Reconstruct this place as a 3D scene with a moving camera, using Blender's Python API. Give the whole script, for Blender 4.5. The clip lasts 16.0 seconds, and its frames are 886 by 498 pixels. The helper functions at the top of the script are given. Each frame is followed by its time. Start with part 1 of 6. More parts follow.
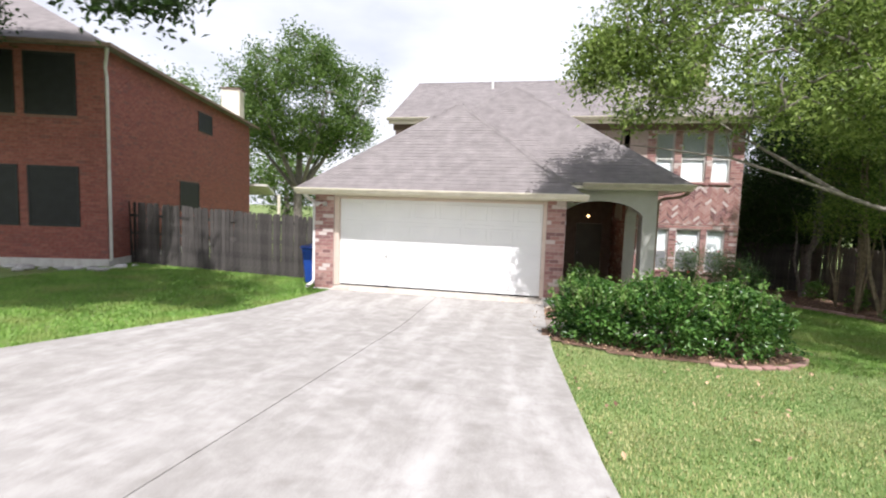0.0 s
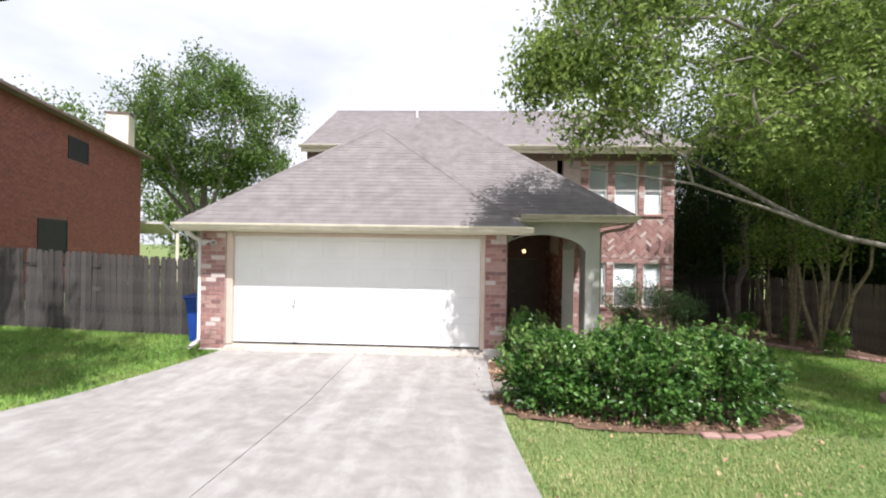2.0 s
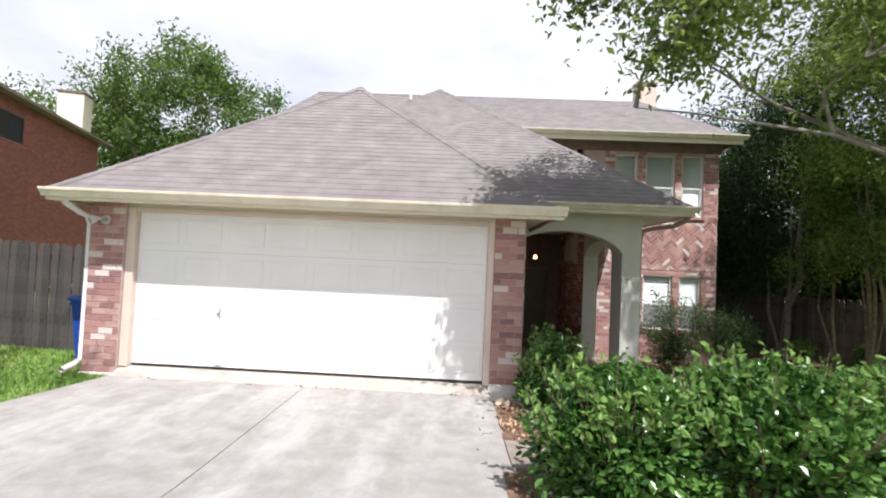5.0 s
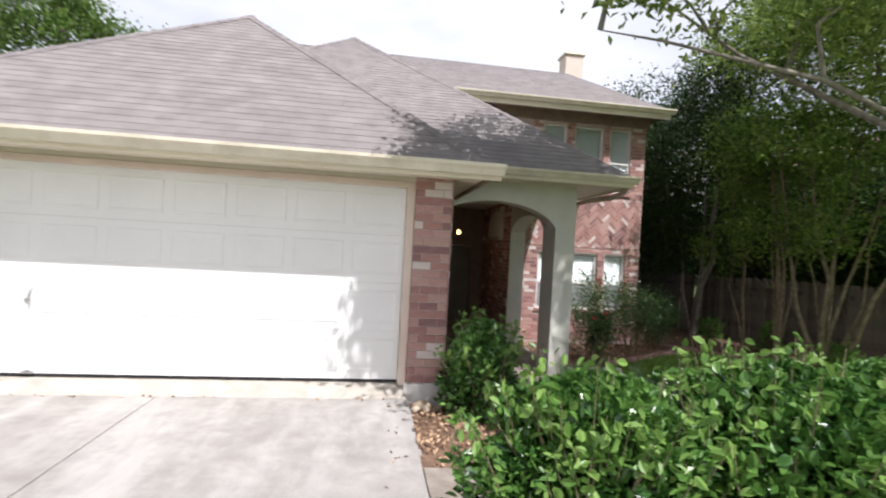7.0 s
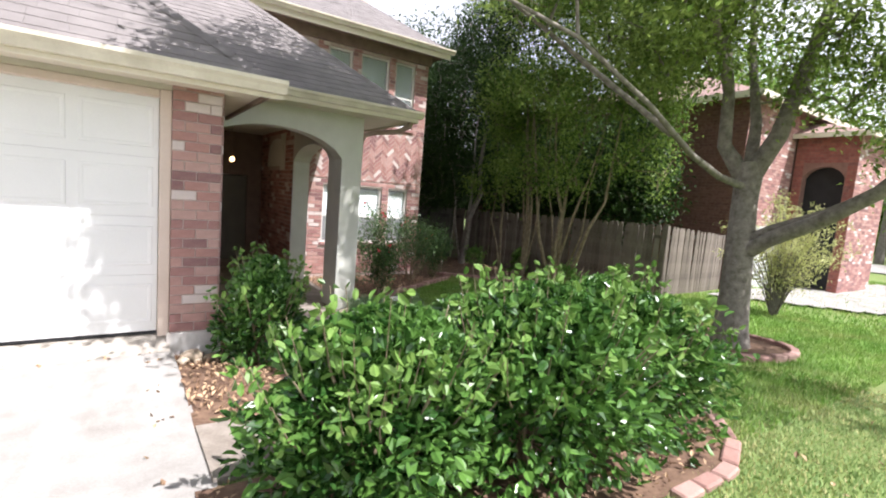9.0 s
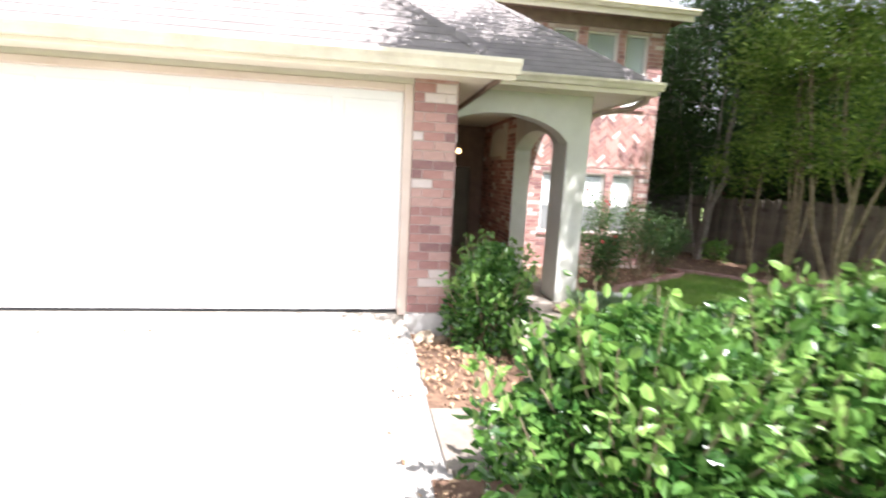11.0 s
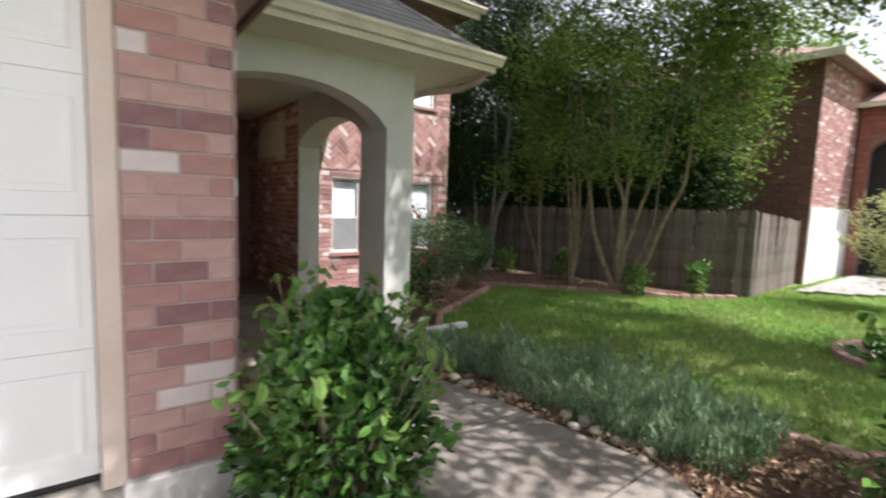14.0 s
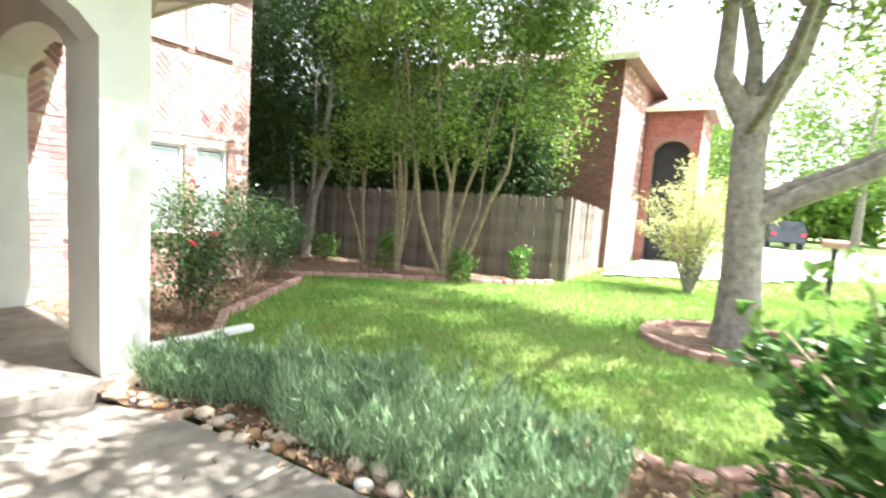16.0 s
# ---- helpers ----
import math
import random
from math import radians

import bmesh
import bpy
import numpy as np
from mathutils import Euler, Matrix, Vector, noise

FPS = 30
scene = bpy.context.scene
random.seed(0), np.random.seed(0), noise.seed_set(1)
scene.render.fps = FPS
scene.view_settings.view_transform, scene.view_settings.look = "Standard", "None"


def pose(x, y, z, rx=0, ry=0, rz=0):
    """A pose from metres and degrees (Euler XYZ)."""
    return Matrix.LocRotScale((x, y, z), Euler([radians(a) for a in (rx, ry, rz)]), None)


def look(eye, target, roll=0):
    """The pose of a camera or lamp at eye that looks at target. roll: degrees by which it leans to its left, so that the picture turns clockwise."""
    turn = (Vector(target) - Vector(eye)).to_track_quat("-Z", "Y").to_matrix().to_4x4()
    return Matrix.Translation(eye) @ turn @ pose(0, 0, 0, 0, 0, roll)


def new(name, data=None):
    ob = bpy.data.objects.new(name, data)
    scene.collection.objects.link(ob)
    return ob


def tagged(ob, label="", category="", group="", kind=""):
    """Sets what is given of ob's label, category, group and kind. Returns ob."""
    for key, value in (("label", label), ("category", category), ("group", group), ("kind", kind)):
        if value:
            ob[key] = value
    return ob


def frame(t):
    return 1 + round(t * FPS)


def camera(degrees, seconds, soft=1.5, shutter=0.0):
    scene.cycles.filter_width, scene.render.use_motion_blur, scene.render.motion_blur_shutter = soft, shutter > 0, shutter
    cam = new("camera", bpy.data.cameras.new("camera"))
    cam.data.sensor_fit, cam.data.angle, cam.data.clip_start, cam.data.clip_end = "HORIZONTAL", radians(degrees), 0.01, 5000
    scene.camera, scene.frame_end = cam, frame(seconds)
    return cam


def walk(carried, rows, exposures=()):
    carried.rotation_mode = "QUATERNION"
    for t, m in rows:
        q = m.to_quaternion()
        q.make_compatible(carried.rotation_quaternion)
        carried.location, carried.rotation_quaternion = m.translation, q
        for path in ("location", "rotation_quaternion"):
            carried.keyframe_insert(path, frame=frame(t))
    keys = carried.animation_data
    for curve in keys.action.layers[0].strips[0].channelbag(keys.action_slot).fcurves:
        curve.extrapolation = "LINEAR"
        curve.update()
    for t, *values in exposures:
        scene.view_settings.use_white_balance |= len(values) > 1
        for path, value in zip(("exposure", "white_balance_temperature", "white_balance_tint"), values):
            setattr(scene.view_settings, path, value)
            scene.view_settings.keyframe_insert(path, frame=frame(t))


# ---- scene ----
cam = camera(86.5, 16.0, soft=2.0, shutter=0.4)
PATH = [
    (0, (-0.079, -10.892, 1.929), (-0.474, -8.939, 1.759), 1.9),
    (0.5, (-0.188, -10.443, 1.987), (-0.474, -8.469, 1.836), -0.0),
    (1, (-0.204, -10.009, 1.975), (-0.46, -8.026, 1.93), 0.3),
    (1.5, (-0.236, -9.605, 1.948), (-0.439, -7.619, 1.819), 2.1),
    (2, (-0.314, -9.157, 1.937), (-0.407, -7.159, 1.929), 0.9),
    (2.5, (-0.365, -8.72, 1.883), (-0.511, -6.726, 1.905), 2.4),
    (3, (-0.421, -8.249, 1.841), (-0.552, -6.253, 1.837), 3.3),
    (3.2, (-0.464, -8.051, 1.835), (-0.545, -6.053, 1.87), 2.0),
    (5.3, (-0.376, -6.197, 1.543), (-0.444, -4.199, 1.609), 2.9),
    (5.5, (-0.38, -6.035, 1.568), (-0.422, -4.035, 1.593), 3.8),
    (6, (-0.38, -5.69, 1.538), (-0.316, -3.695, 1.672), 2.2),
    (6.5, (-0.344, -5.387, 1.492), (-0.214, -3.392, 1.552), 1.3),
    (7, (-0.279, -5.166, 1.476), (-0.009, -3.185, 1.47), 3.2),
    (7.5, (-0.278, -5.03, 1.47), (0.351, -3.133, 1.382), 3.9),
    (8, (-0.257, -4.967, 1.469), (0.756, -3.245, 1.363), 3.8),
    (8.2, (-0.245, -4.964, 1.461), (0.86, -3.302, 1.335), 3.8),
    (10.3, (-0.23, -4.88, 1.429), (0.737, -3.175, 1.031), 4.1),
    (10.5, (-0.247, -4.831, 1.415), (0.545, -3.038, 1.016), 3.9),
    (11, (-0.27, -4.587, 1.375), (0.03, -2.636, 1.057), 2.8),
    (11.5, (-0.283, -4.215, 1.333), (-0.18, -2.241, 1.027), 4.6),
    (12, (-0.313, -3.798, 1.306), (-0.123, -1.82, 1.084), 2.3),
    (12.5, (-0.317, -3.359, 1.242), (-0.083, -1.384, 1.038), 3.3),
    (13, (-0.303, -2.943, 1.215), (0.065, -0.983, 1.062), 4.4),
    (13.5, (-0.226, -2.572, 1.173), (0.658, -0.785, 1.005), 1.9),
    (14, (-0.015, -2.27, 1.155), (1.184, -0.683, 0.954), 2.0),
    (14.5, (0.211, -2.08, 1.135), (1.759, -0.851, 0.835), 1.2),
    (15, (0.458, -1.982, 1.1), (2.221, -1.089, 0.796), 2.7),
    (15.5, (0.778, -1.909, 0.977), (2.545, -1.014, 0.703), 4.6),
    (16, (1.106, -1.69, 0.96), (2.77, -0.6, 0.75), 4.1),
]
EXPOSURES = [(t, stops, 6230, 10 if t > 14 else 16) for t, stops in ((0, 0.55), (7.2, 0.5), (8.2, 0.5), (10.3, 2.08), (11.1, 1.65), (11.6, 0.8), (12.1, 0.5), (13.65, 0.35), (14.0, 0.92), (14.3, 1.55), (14.8, 2.05), (15.4, 2.58), (16, 2.75))]
walk(cam, [(t, look(eye, target, roll)) for t, eye, target, roll in PATH], EXPOSURES)

# ---- world, sun, exposure ----
SUN_DIR = Vector((-0.42, 1.0, -1.76)).normalized()
elev = math.asin(-SUN_DIR.z)
world = bpy.data.worlds.new("sky")
scene.world = world
world.use_nodes = True
wn, wl = world.node_tree.nodes, world.node_tree.links
wn.clear()
sky = wn.new("ShaderNodeTexSky")
sky.sky_type, sky.sun_disc = "NISHITA", False
sky.sun_elevation, sky.sun_rotation = elev, math.atan2(-SUN_DIR.x, -SUN_DIR.y)
sky.air_density, sky.dust_density = 1.0, 2.5
wtc, wmap, wnoise, wramp, wmix = (wn.new(k) for k in ("ShaderNodeTexCoord", "ShaderNodeMapping", "ShaderNodeTexNoise", "ShaderNodeValToRGB", "ShaderNodeMixRGB"))
wmap.inputs["Scale"].default_value = (1.0, 1.0, 2.6)
wnoise.inputs["Scale"].default_value, wnoise.inputs["Detail"].default_value = 2.2, 7
wramp.color_ramp.elements[0].position, wramp.color_ramp.elements[1].position = 0.34, 0.58
wramp.color_ramp.elements[0].color = (0.64, 0.64, 0.64, 1)
wmix.inputs["Color2"].default_value = (10.6, 10.9, 11.3, 1)
wbg, wout = wn.new("ShaderNodeBackground"), wn.new("ShaderNodeOutputWorld")
wbg.inputs["Strength"].default_value = 0.075
wl.new(wtc.outputs["Generated"], wmap.inputs["Vector"]), wl.new(wmap.outputs["Vector"], wnoise.inputs["Vector"])
# the haze is thick near the horizon and thins out overhead
wsep, wrange, wmul = wn.new("ShaderNodeSeparateXYZ"), wn.new("ShaderNodeMapRange"), wn.new("ShaderNodeMath")
wrange.inputs["From Min"].default_value, wrange.inputs["From Max"].default_value, wrange.inputs["To Min"].default_value, wrange.inputs["To Max"].default_value = 0.45, 0.9, 1.0, 0.3
wmul.operation = "MULTIPLY"
wl.new(wtc.outputs["Generated"], wsep.inputs["Vector"]), wl.new(wsep.outputs["Z"], wrange.inputs["Value"])
wl.new(wnoise.outputs["Fac"], wramp.inputs["Fac"]), wl.new(wramp.outputs["Color"], wmul.inputs[0]), wl.new(wrange.outputs["Result"], wmul.inputs[1]), wl.new(wmul.outputs[0], wmix.inputs["Fac"])
wl.new(sky.outputs["Color"], wmix.inputs["Color1"]), wl.new(wmix.outputs["Color"], wbg.inputs["Color"])
wl.new(wbg.outputs["Background"], wout.inputs["Surface"])
sun = new("sun", bpy.data.lights.new("sun", "SUN"))
sun.data.energy, sun.data.angle, sun.data.color = 4.7, radians(0.6), (1.0, 0.97, 0.93)
sun.matrix_world = look(-SUN_DIR * 60, (0, 0, 0))


# ---- materials ----
def material(name, lo, hi, scale=6.0, rough=0.8, bump=0.15, fine=60.0, island=0.0, metal=0.0, stain=None, stain_scale=0.8, stain_amount=0.5, stain_stretch=None, spec=0.4, translucent=0.0, grime=None):
    """Two scales of noise between two colours, an optional stain colour, a spread per piece, and a bump."""
    m = bpy.data.materials.new(name)
    m.use_nodes = True
    n, l = m.node_tree.nodes, m.node_tree.links
    b = n["Principled BSDF"]
    tc = n.new("ShaderNodeTexCoord")
    big, small, mixv, ramp = n.new("ShaderNodeTexNoise"), n.new("ShaderNodeTexNoise"), n.new("ShaderNodeMath"), n.new("ShaderNodeValToRGB")
    big.inputs["Scale"].default_value, big.inputs["Detail"].default_value = scale, 5
    small.inputs["Scale"].default_value, small.inputs["Detail"].default_value = fine, 3
    for tex in (big, small):
        l.new(tc.outputs["Object"], tex.inputs["Vector"])
    mixv.operation = "MULTIPLY_ADD"
    l.new(small.outputs["Fac"], mixv.inputs[0])
    mixv.inputs[1].default_value = 0.45
    l.new(big.outputs["Fac"], mixv.inputs[2])
    value = mixv.outputs[0]
    if island:
        geo, info, add, frac, spread = n.new("ShaderNodeNewGeometry"), n.new("ShaderNodeObjectInfo"), n.new("ShaderNodeMath"), n.new("ShaderNodeMath"), n.new("ShaderNodeMath")
        l.new(geo.outputs["Random Per Island"], add.inputs[0]), l.new(info.outputs["Random"], add.inputs[1])
        frac.operation, spread.operation = "FRACT", "MULTIPLY_ADD"
        l.new(add.outputs[0], frac.inputs[0]), l.new(frac.outputs[0], spread.inputs[0])
        spread.inputs[1].default_value = island
        sub = n.new("ShaderNodeMath")
        sub.operation = "SUBTRACT"
        l.new(value, sub.inputs[0])
        sub.inputs[1].default_value = island / 2
        l.new(sub.outputs[0], spread.inputs[2])
        value = spread.outputs[0]
    ramp.color_ramp.elements[0].position, ramp.color_ramp.elements[1].position = 0.42, 1.02
    ramp.color_ramp.elements[0].color, ramp.color_ramp.elements[1].color = (*lo, 1), (*hi, 1)
    l.new(value, ramp.inputs["Fac"])
    col = ramp.outputs["Color"]
    if stain:
        st, sr, mx = n.new("ShaderNodeTexNoise"), n.new("ShaderNodeValToRGB"), n.new("ShaderNodeMixRGB")
        st.inputs["Scale"].default_value, st.inputs["Detail"].default_value, st.inputs["Roughness"].default_value = stain_scale, 6, 0.65
        if stain_stretch:
            mp = n.new("ShaderNodeMapping")
            mp.inputs["Scale"].default_value, mp.inputs["Rotation"].default_value = stain_stretch, (0, 0, 0.5)
            l.new(tc.outputs["Object"], mp.inputs["Vector"]), l.new(mp.outputs["Vector"], st.inputs["Vector"])
        else:
            l.new(tc.outputs["Object"], st.inputs["Vector"])
        sr.color_ramp.elements[0].position, sr.color_ramp.elements[1].position = 0.48, 0.68
        sr.color_ramp.elements[1].color = (stain_amount,) * 3 + (1,)
        l.new(st.outputs["Fac"], sr.inputs["Fac"]), l.new(sr.outputs["Color"], mx.inputs["Fac"])
        l.new(col, mx.inputs["Color1"])
        mx.inputs["Color2"].default_value = (*stain, 1)
        col = mx.outputs["Color"]
    if grime:
        g_colour, g_scale, g_amount = grime
        gt, gr_, gm = n.new("ShaderNodeTexNoise"), n.new("ShaderNodeValToRGB"), n.new("ShaderNodeMixRGB")
        gt.inputs["Scale"].default_value, gt.inputs["Detail"].default_value, gt.inputs["Roughness"].default_value, gt.inputs["Distortion"].default_value = g_scale, 9, 0.72, 0.6
        gr_.color_ramp.elements[0].position, gr_.color_ramp.elements[1].position = 0.47, 0.62
        gr_.color_ramp.elements[1].color = (g_amount,) * 3 + (1,)
        l.new(tc.outputs["Object"], gt.inputs["Vector"]), l.new(gt.outputs["Fac"], gr_.inputs["Fac"]), l.new(gr_.outputs["Color"], gm.inputs["Fac"])
        l.new(col, gm.inputs["Color1"])
        gm.inputs["Color2"].default_value = (*g_colour, 1)
        col = gm.outputs["Color"]
    l.new(col, b.inputs["Base Color"])
    b.inputs["Roughness"].default_value, b.inputs["Metallic"].default_value, b.inputs["Specular IOR Level"].default_value = rough, metal, spec
    if bump:
        bp = n.new("ShaderNodeBump")
        bp.inputs["Strength"].default_value, bp.inputs["Distance"].default_value = bump, 0.01
        l.new(mixv.outputs[0], bp.inputs["Height"]), l.new(bp.outputs["Normal"], b.inputs["Normal"])
    if translucent:
        tr, ms = n.new("ShaderNodeBsdfTranslucent"), n.new("ShaderNodeMixShader")
        l.new(col, tr.inputs["Color"])
        ms.inputs["Fac"].default_value = translucent
        l.new(b.outputs["BSDF"], ms.inputs[1]), l.new(tr.outputs["BSDF"], ms.inputs[2])
        l.new(ms.outputs["Shader"], n["Material Output"].inputs["Surface"])
    return m


def brick_material(name, stops):
    """Fired clay: one colour per brick out of a few, mottled."""
    m = material(name, (0.19, 0.075, 0.065), (0.52, 0.32, 0.27), 11, 0.9, 0.5, 70, island=0.0)
    n, l = m.node_tree.nodes, m.node_tree.links
    geo, info, add, frac, ramp, mx = (n.new(k) for k in ("ShaderNodeNewGeometry", "ShaderNodeObjectInfo", "ShaderNodeMath", "ShaderNodeMath", "ShaderNodeValToRGB", "ShaderNodeMixRGB"))
    frac.operation = "FRACT"
    l.new(geo.outputs["Random Per Island"], add.inputs[0]), l.new(info.outputs["Random"], add.inputs[1]), l.new(add.outputs[0], frac.inputs[0])
    r = ramp.color_ramp
    r.interpolation = "CONSTANT"
    for k, (p, c) in enumerate(stops):
        e = r.elements[k] if k < 2 else r.elements.new(p)
        e.position, e.color = p, (*c, 1)
    l.new(frac.outputs[0], ramp.inputs["Fac"])
    b = n["Principled BSDF"]
    old = b.inputs["Base Color"].links[0].from_socket
    mx.blend_type = "MIX"
    mx.inputs["Fac"].default_value = 0.7
    l.new(old, mx.inputs["Color1"]), l.new(ramp.outputs["Color"], mx.inputs["Color2"]), l.new(mx.outputs["Color"], b.inputs["Base Color"])
    return m


def glass_material(name, tint, rough=0.03):
    m = bpy.data.materials.new(name)
    m.use_nodes = True
    b = m.node_tree.nodes["Principled BSDF"]
    b.inputs["Base Color"].default_value, b.inputs["Roughness"].default_value = (*tint, 1), rough
    b.inputs["Transmission Weight"].default_value, b.inputs["IOR"].default_value = 1.0, 1.45
    return m


def glow_material(name, colour, power):
    m = bpy.data.materials.new(name)
    m.use_nodes = True
    b = m.node_tree.nodes["Principled BSDF"]
    b.inputs["Base Color"].default_value = (*colour, 1)
    b.inputs["Emission Color"].default_value, b.inputs["Emission Strength"].default_value = (*colour, 1), power
    return m


CONCRETE = material("concrete", (0.245, 0.23, 0.21), (0.38, 0.365, 0.34), 4.5, 0.9, 0.35, 70, stain=(0.50, 0.485, 0.46), stain_scale=1.1, stain_amount=0.55, stain_stretch=(1.7, 0.4, 1), grime=((0.19, 0.175, 0.155), 2.3, 0.32))
APRON = material("apron_concrete", (0.34, 0.31, 0.265), (0.49, 0.455, 0.40), 4, 0.9, 0.3, 60, grime=((0.24, 0.205, 0.165), 2.5, 0.4))
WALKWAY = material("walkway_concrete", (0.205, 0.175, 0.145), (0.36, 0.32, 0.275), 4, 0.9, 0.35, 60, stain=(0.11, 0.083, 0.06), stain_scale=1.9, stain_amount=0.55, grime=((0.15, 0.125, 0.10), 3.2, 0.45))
FOOTING = material("footing_concrete", (0.50, 0.48, 0.45), (0.66, 0.64, 0.6), 4, 0.9, 0.3, 50, stain=(0.35, 0.3, 0.26), stain_scale=3, stain_amount=0.5)
LAWN = material("lawn_soil", (0.105, 0.16, 0.04), (0.205, 0.275, 0.085), 1.2, 1.0, 0.5, 40, stain=(0.2, 0.17, 0.07), stain_scale=0.9, stain_amount=0.45)
GRASS = material("grass_blade", (0.11, 0.25, 0.035), (0.29, 0.46, 0.10), 0.9, 0.6, 0.0, 9, island=0.5, stain=(0.36, 0.33, 0.13), stain_scale=1.1, stain_amount=0.5, translucent=0.3)
GRASS_PALE = material("pale_grass_blade", (0.15, 0.26, 0.07), (0.35, 0.46, 0.18), 0.9, 0.65, 0.0, 9, island=0.4, stain=(0.42, 0.39, 0.20), stain_scale=1.1, stain_amount=0.5, translucent=0.35)
GRASS_DRY = material("grass_straw", (0.34, 0.38, 0.12), (0.62, 0.56, 0.3), 1.5, 0.7, 0.0, 9, island=0.6, translucent=0.2)
MULCH = material("mulch", (0.075, 0.042, 0.028), (0.23, 0.145, 0.095), 9, 1.0, 0.8, 60)
LITTER = material("dry_leaf", (0.15, 0.085, 0.05), (0.52, 0.36, 0.22), 3, 0.8, 0.1, 30, island=0.9)
STUCCO = material("stucco", (0.60, 0.60, 0.53), (0.70, 0.70, 0.63), 3, 0.9, 0.35, 140, stain=(0.5, 0.49, 0.43), stain_scale=1.2, stain_amount=0.35)
PAINT = material("cream_paint", (0.71, 0.64, 0.51), (0.79, 0.73, 0.60), 2, 0.5, 0.05, 40, stain=(0.6, 0.51, 0.39), stain_scale=1.5, stain_amount=0.3)
CASING = material("tan_casing", (0.58, 0.47, 0.39), (0.69, 0.58, 0.49), 3, 0.55, 0.08, 60)
GUTTER = material("gutter_paint", (0.66, 0.60, 0.47), (0.79, 0.73, 0.60), 3, 0.4, 0.05, 60, stain=(0.38, 0.33, 0.25), stain_scale=2.5, stain_amount=0.4)
DOOR_WHITE = material("garage_door_paint", (0.76, 0.76, 0.74), (0.84, 0.84, 0.82), 1.5, 0.45, 0.04, 90)
SHINGLE = material("shingle", (0.165, 0.148, 0.143), (0.262, 0.238, 0.230), 3.5, 0.95, 0.35, 160, island=0.10, stain=(0.13, 0.115, 0.112), stain_scale=0.55, stain_amount=0.35)
MORTAR = material("mortar", (0.40, 0.31, 0.275), (0.54, 0.44, 0.395), 10, 1.0, 0.3, 90)
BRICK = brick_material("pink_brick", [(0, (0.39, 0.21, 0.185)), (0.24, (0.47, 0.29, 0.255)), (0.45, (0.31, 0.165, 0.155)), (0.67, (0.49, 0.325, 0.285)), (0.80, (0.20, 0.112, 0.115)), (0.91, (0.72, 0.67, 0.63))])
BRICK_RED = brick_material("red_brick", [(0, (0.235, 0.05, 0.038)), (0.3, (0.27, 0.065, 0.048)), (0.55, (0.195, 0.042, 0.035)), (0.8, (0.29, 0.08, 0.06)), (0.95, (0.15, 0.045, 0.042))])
# red-brown brick with a side wall's shade put into its colour
BRICK_BROWN_SHADED = brick_material("brown_brick_shaded", [(0, (0.105, 0.040, 0.032)), (0.3, (0.13, 0.052, 0.040)), (0.55, (0.085, 0.032, 0.028)), (0.8, (0.15, 0.065, 0.05))])
MORTAR_RED = material("red_mortar", (0.19, 0.10, 0.08), (0.27, 0.155, 0.13), 10, 1.0, 0.3, 90)
FENCE = material("weathered_cedar", (0.028, 0.025, 0.023), (0.10, 0.09, 0.082), 5, 0.9, 0.4, 50, island=0.35, stain=(0.045, 0.036, 0.03), stain_scale=1.2, stain_amount=0.55)
FENCE_R = material("pale_cedar", (0.075, 0.062, 0.05), (0.235, 0.20, 0.165), 5, 0.9, 0.4, 50, island=0.35, stain=(0.10, 0.082, 0.068), stain_scale=1.2, stain_amount=0.45)
BARK = material("bark", (0.10, 0.085, 0.07), (0.30, 0.27, 0.235), 12, 0.95, 0.9, 45)
BARK_PALE = material("pale_bark", (0.11, 0.085, 0.05), (0.32, 0.26, 0.165), 9, 0.9, 0.6, 40)
LEAF_OAK = material("oak_leaf", (0.09, 0.155, 0.028), (0.35, 0.45, 0.12), 2, 0.5, 0.0, 8, island=0.6, translucent=0.5)
LEAF_BACK = material("backyard_leaf", (0.05, 0.11, 0.02), (0.19, 0.29, 0.065), 2, 0.5, 0.0, 8, island=0.6, translucent=0.4)
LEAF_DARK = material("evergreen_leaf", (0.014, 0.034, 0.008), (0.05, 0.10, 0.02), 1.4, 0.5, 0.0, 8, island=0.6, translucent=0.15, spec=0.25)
LEAF_BRIGHT = material("myrtle_leaf", (0.06, 0.14, 0.02), (0.22, 0.34, 0.06), 1.4, 0.5, 0.0, 8, island=0.6, translucent=0.45)
LEAF_MYRTLE = material("fence_tree_leaf", (0.06, 0.13, 0.018), (0.28, 0.39, 0.08), 1.4, 0.5, 0.0, 8, island=0.6, translucent=0.48)
LEAF_SHRUB = material("shrub_leaf", (0.026, 0.082, 0.016), (0.13, 0.27, 0.055), 2.5, 0.26, 0.0, 20, island=0.7, translucent=0.28, spec=0.6)
LEAF_ROSE = material("rose_leaf", (0.022, 0.055, 0.016), (0.10, 0.18, 0.055), 2.5, 0.4, 0.0, 20, island=0.6, translucent=0.22)
LEAF_SHRUB_NEW = material("shrub_new_leaf", (0.072, 0.175, 0.028), (0.22, 0.365, 0.085), 2.5, 0.35, 0.0, 20, island=0.6, translucent=0.35, spec=0.5)
LEAF_LIME = material("lime_leaf", (0.42, 0.44, 0.15), (0.68, 0.68, 0.36), 2.5, 0.6, 0.0, 20, island=0.5, translucent=0.4)
LEAF_JUNIPER = material("juniper_needle", (0.10, 0.19, 0.085), (0.36, 0.49, 0.28), 2.0, 0.7, 0.0, 12, island=0.6, translucent=0.25)
PETAL = material("red_petal", (0.5, 0.03, 0.05), (0.75, 0.1, 0.12), 6, 0.6, 0.0, 30, translucent=0.2)
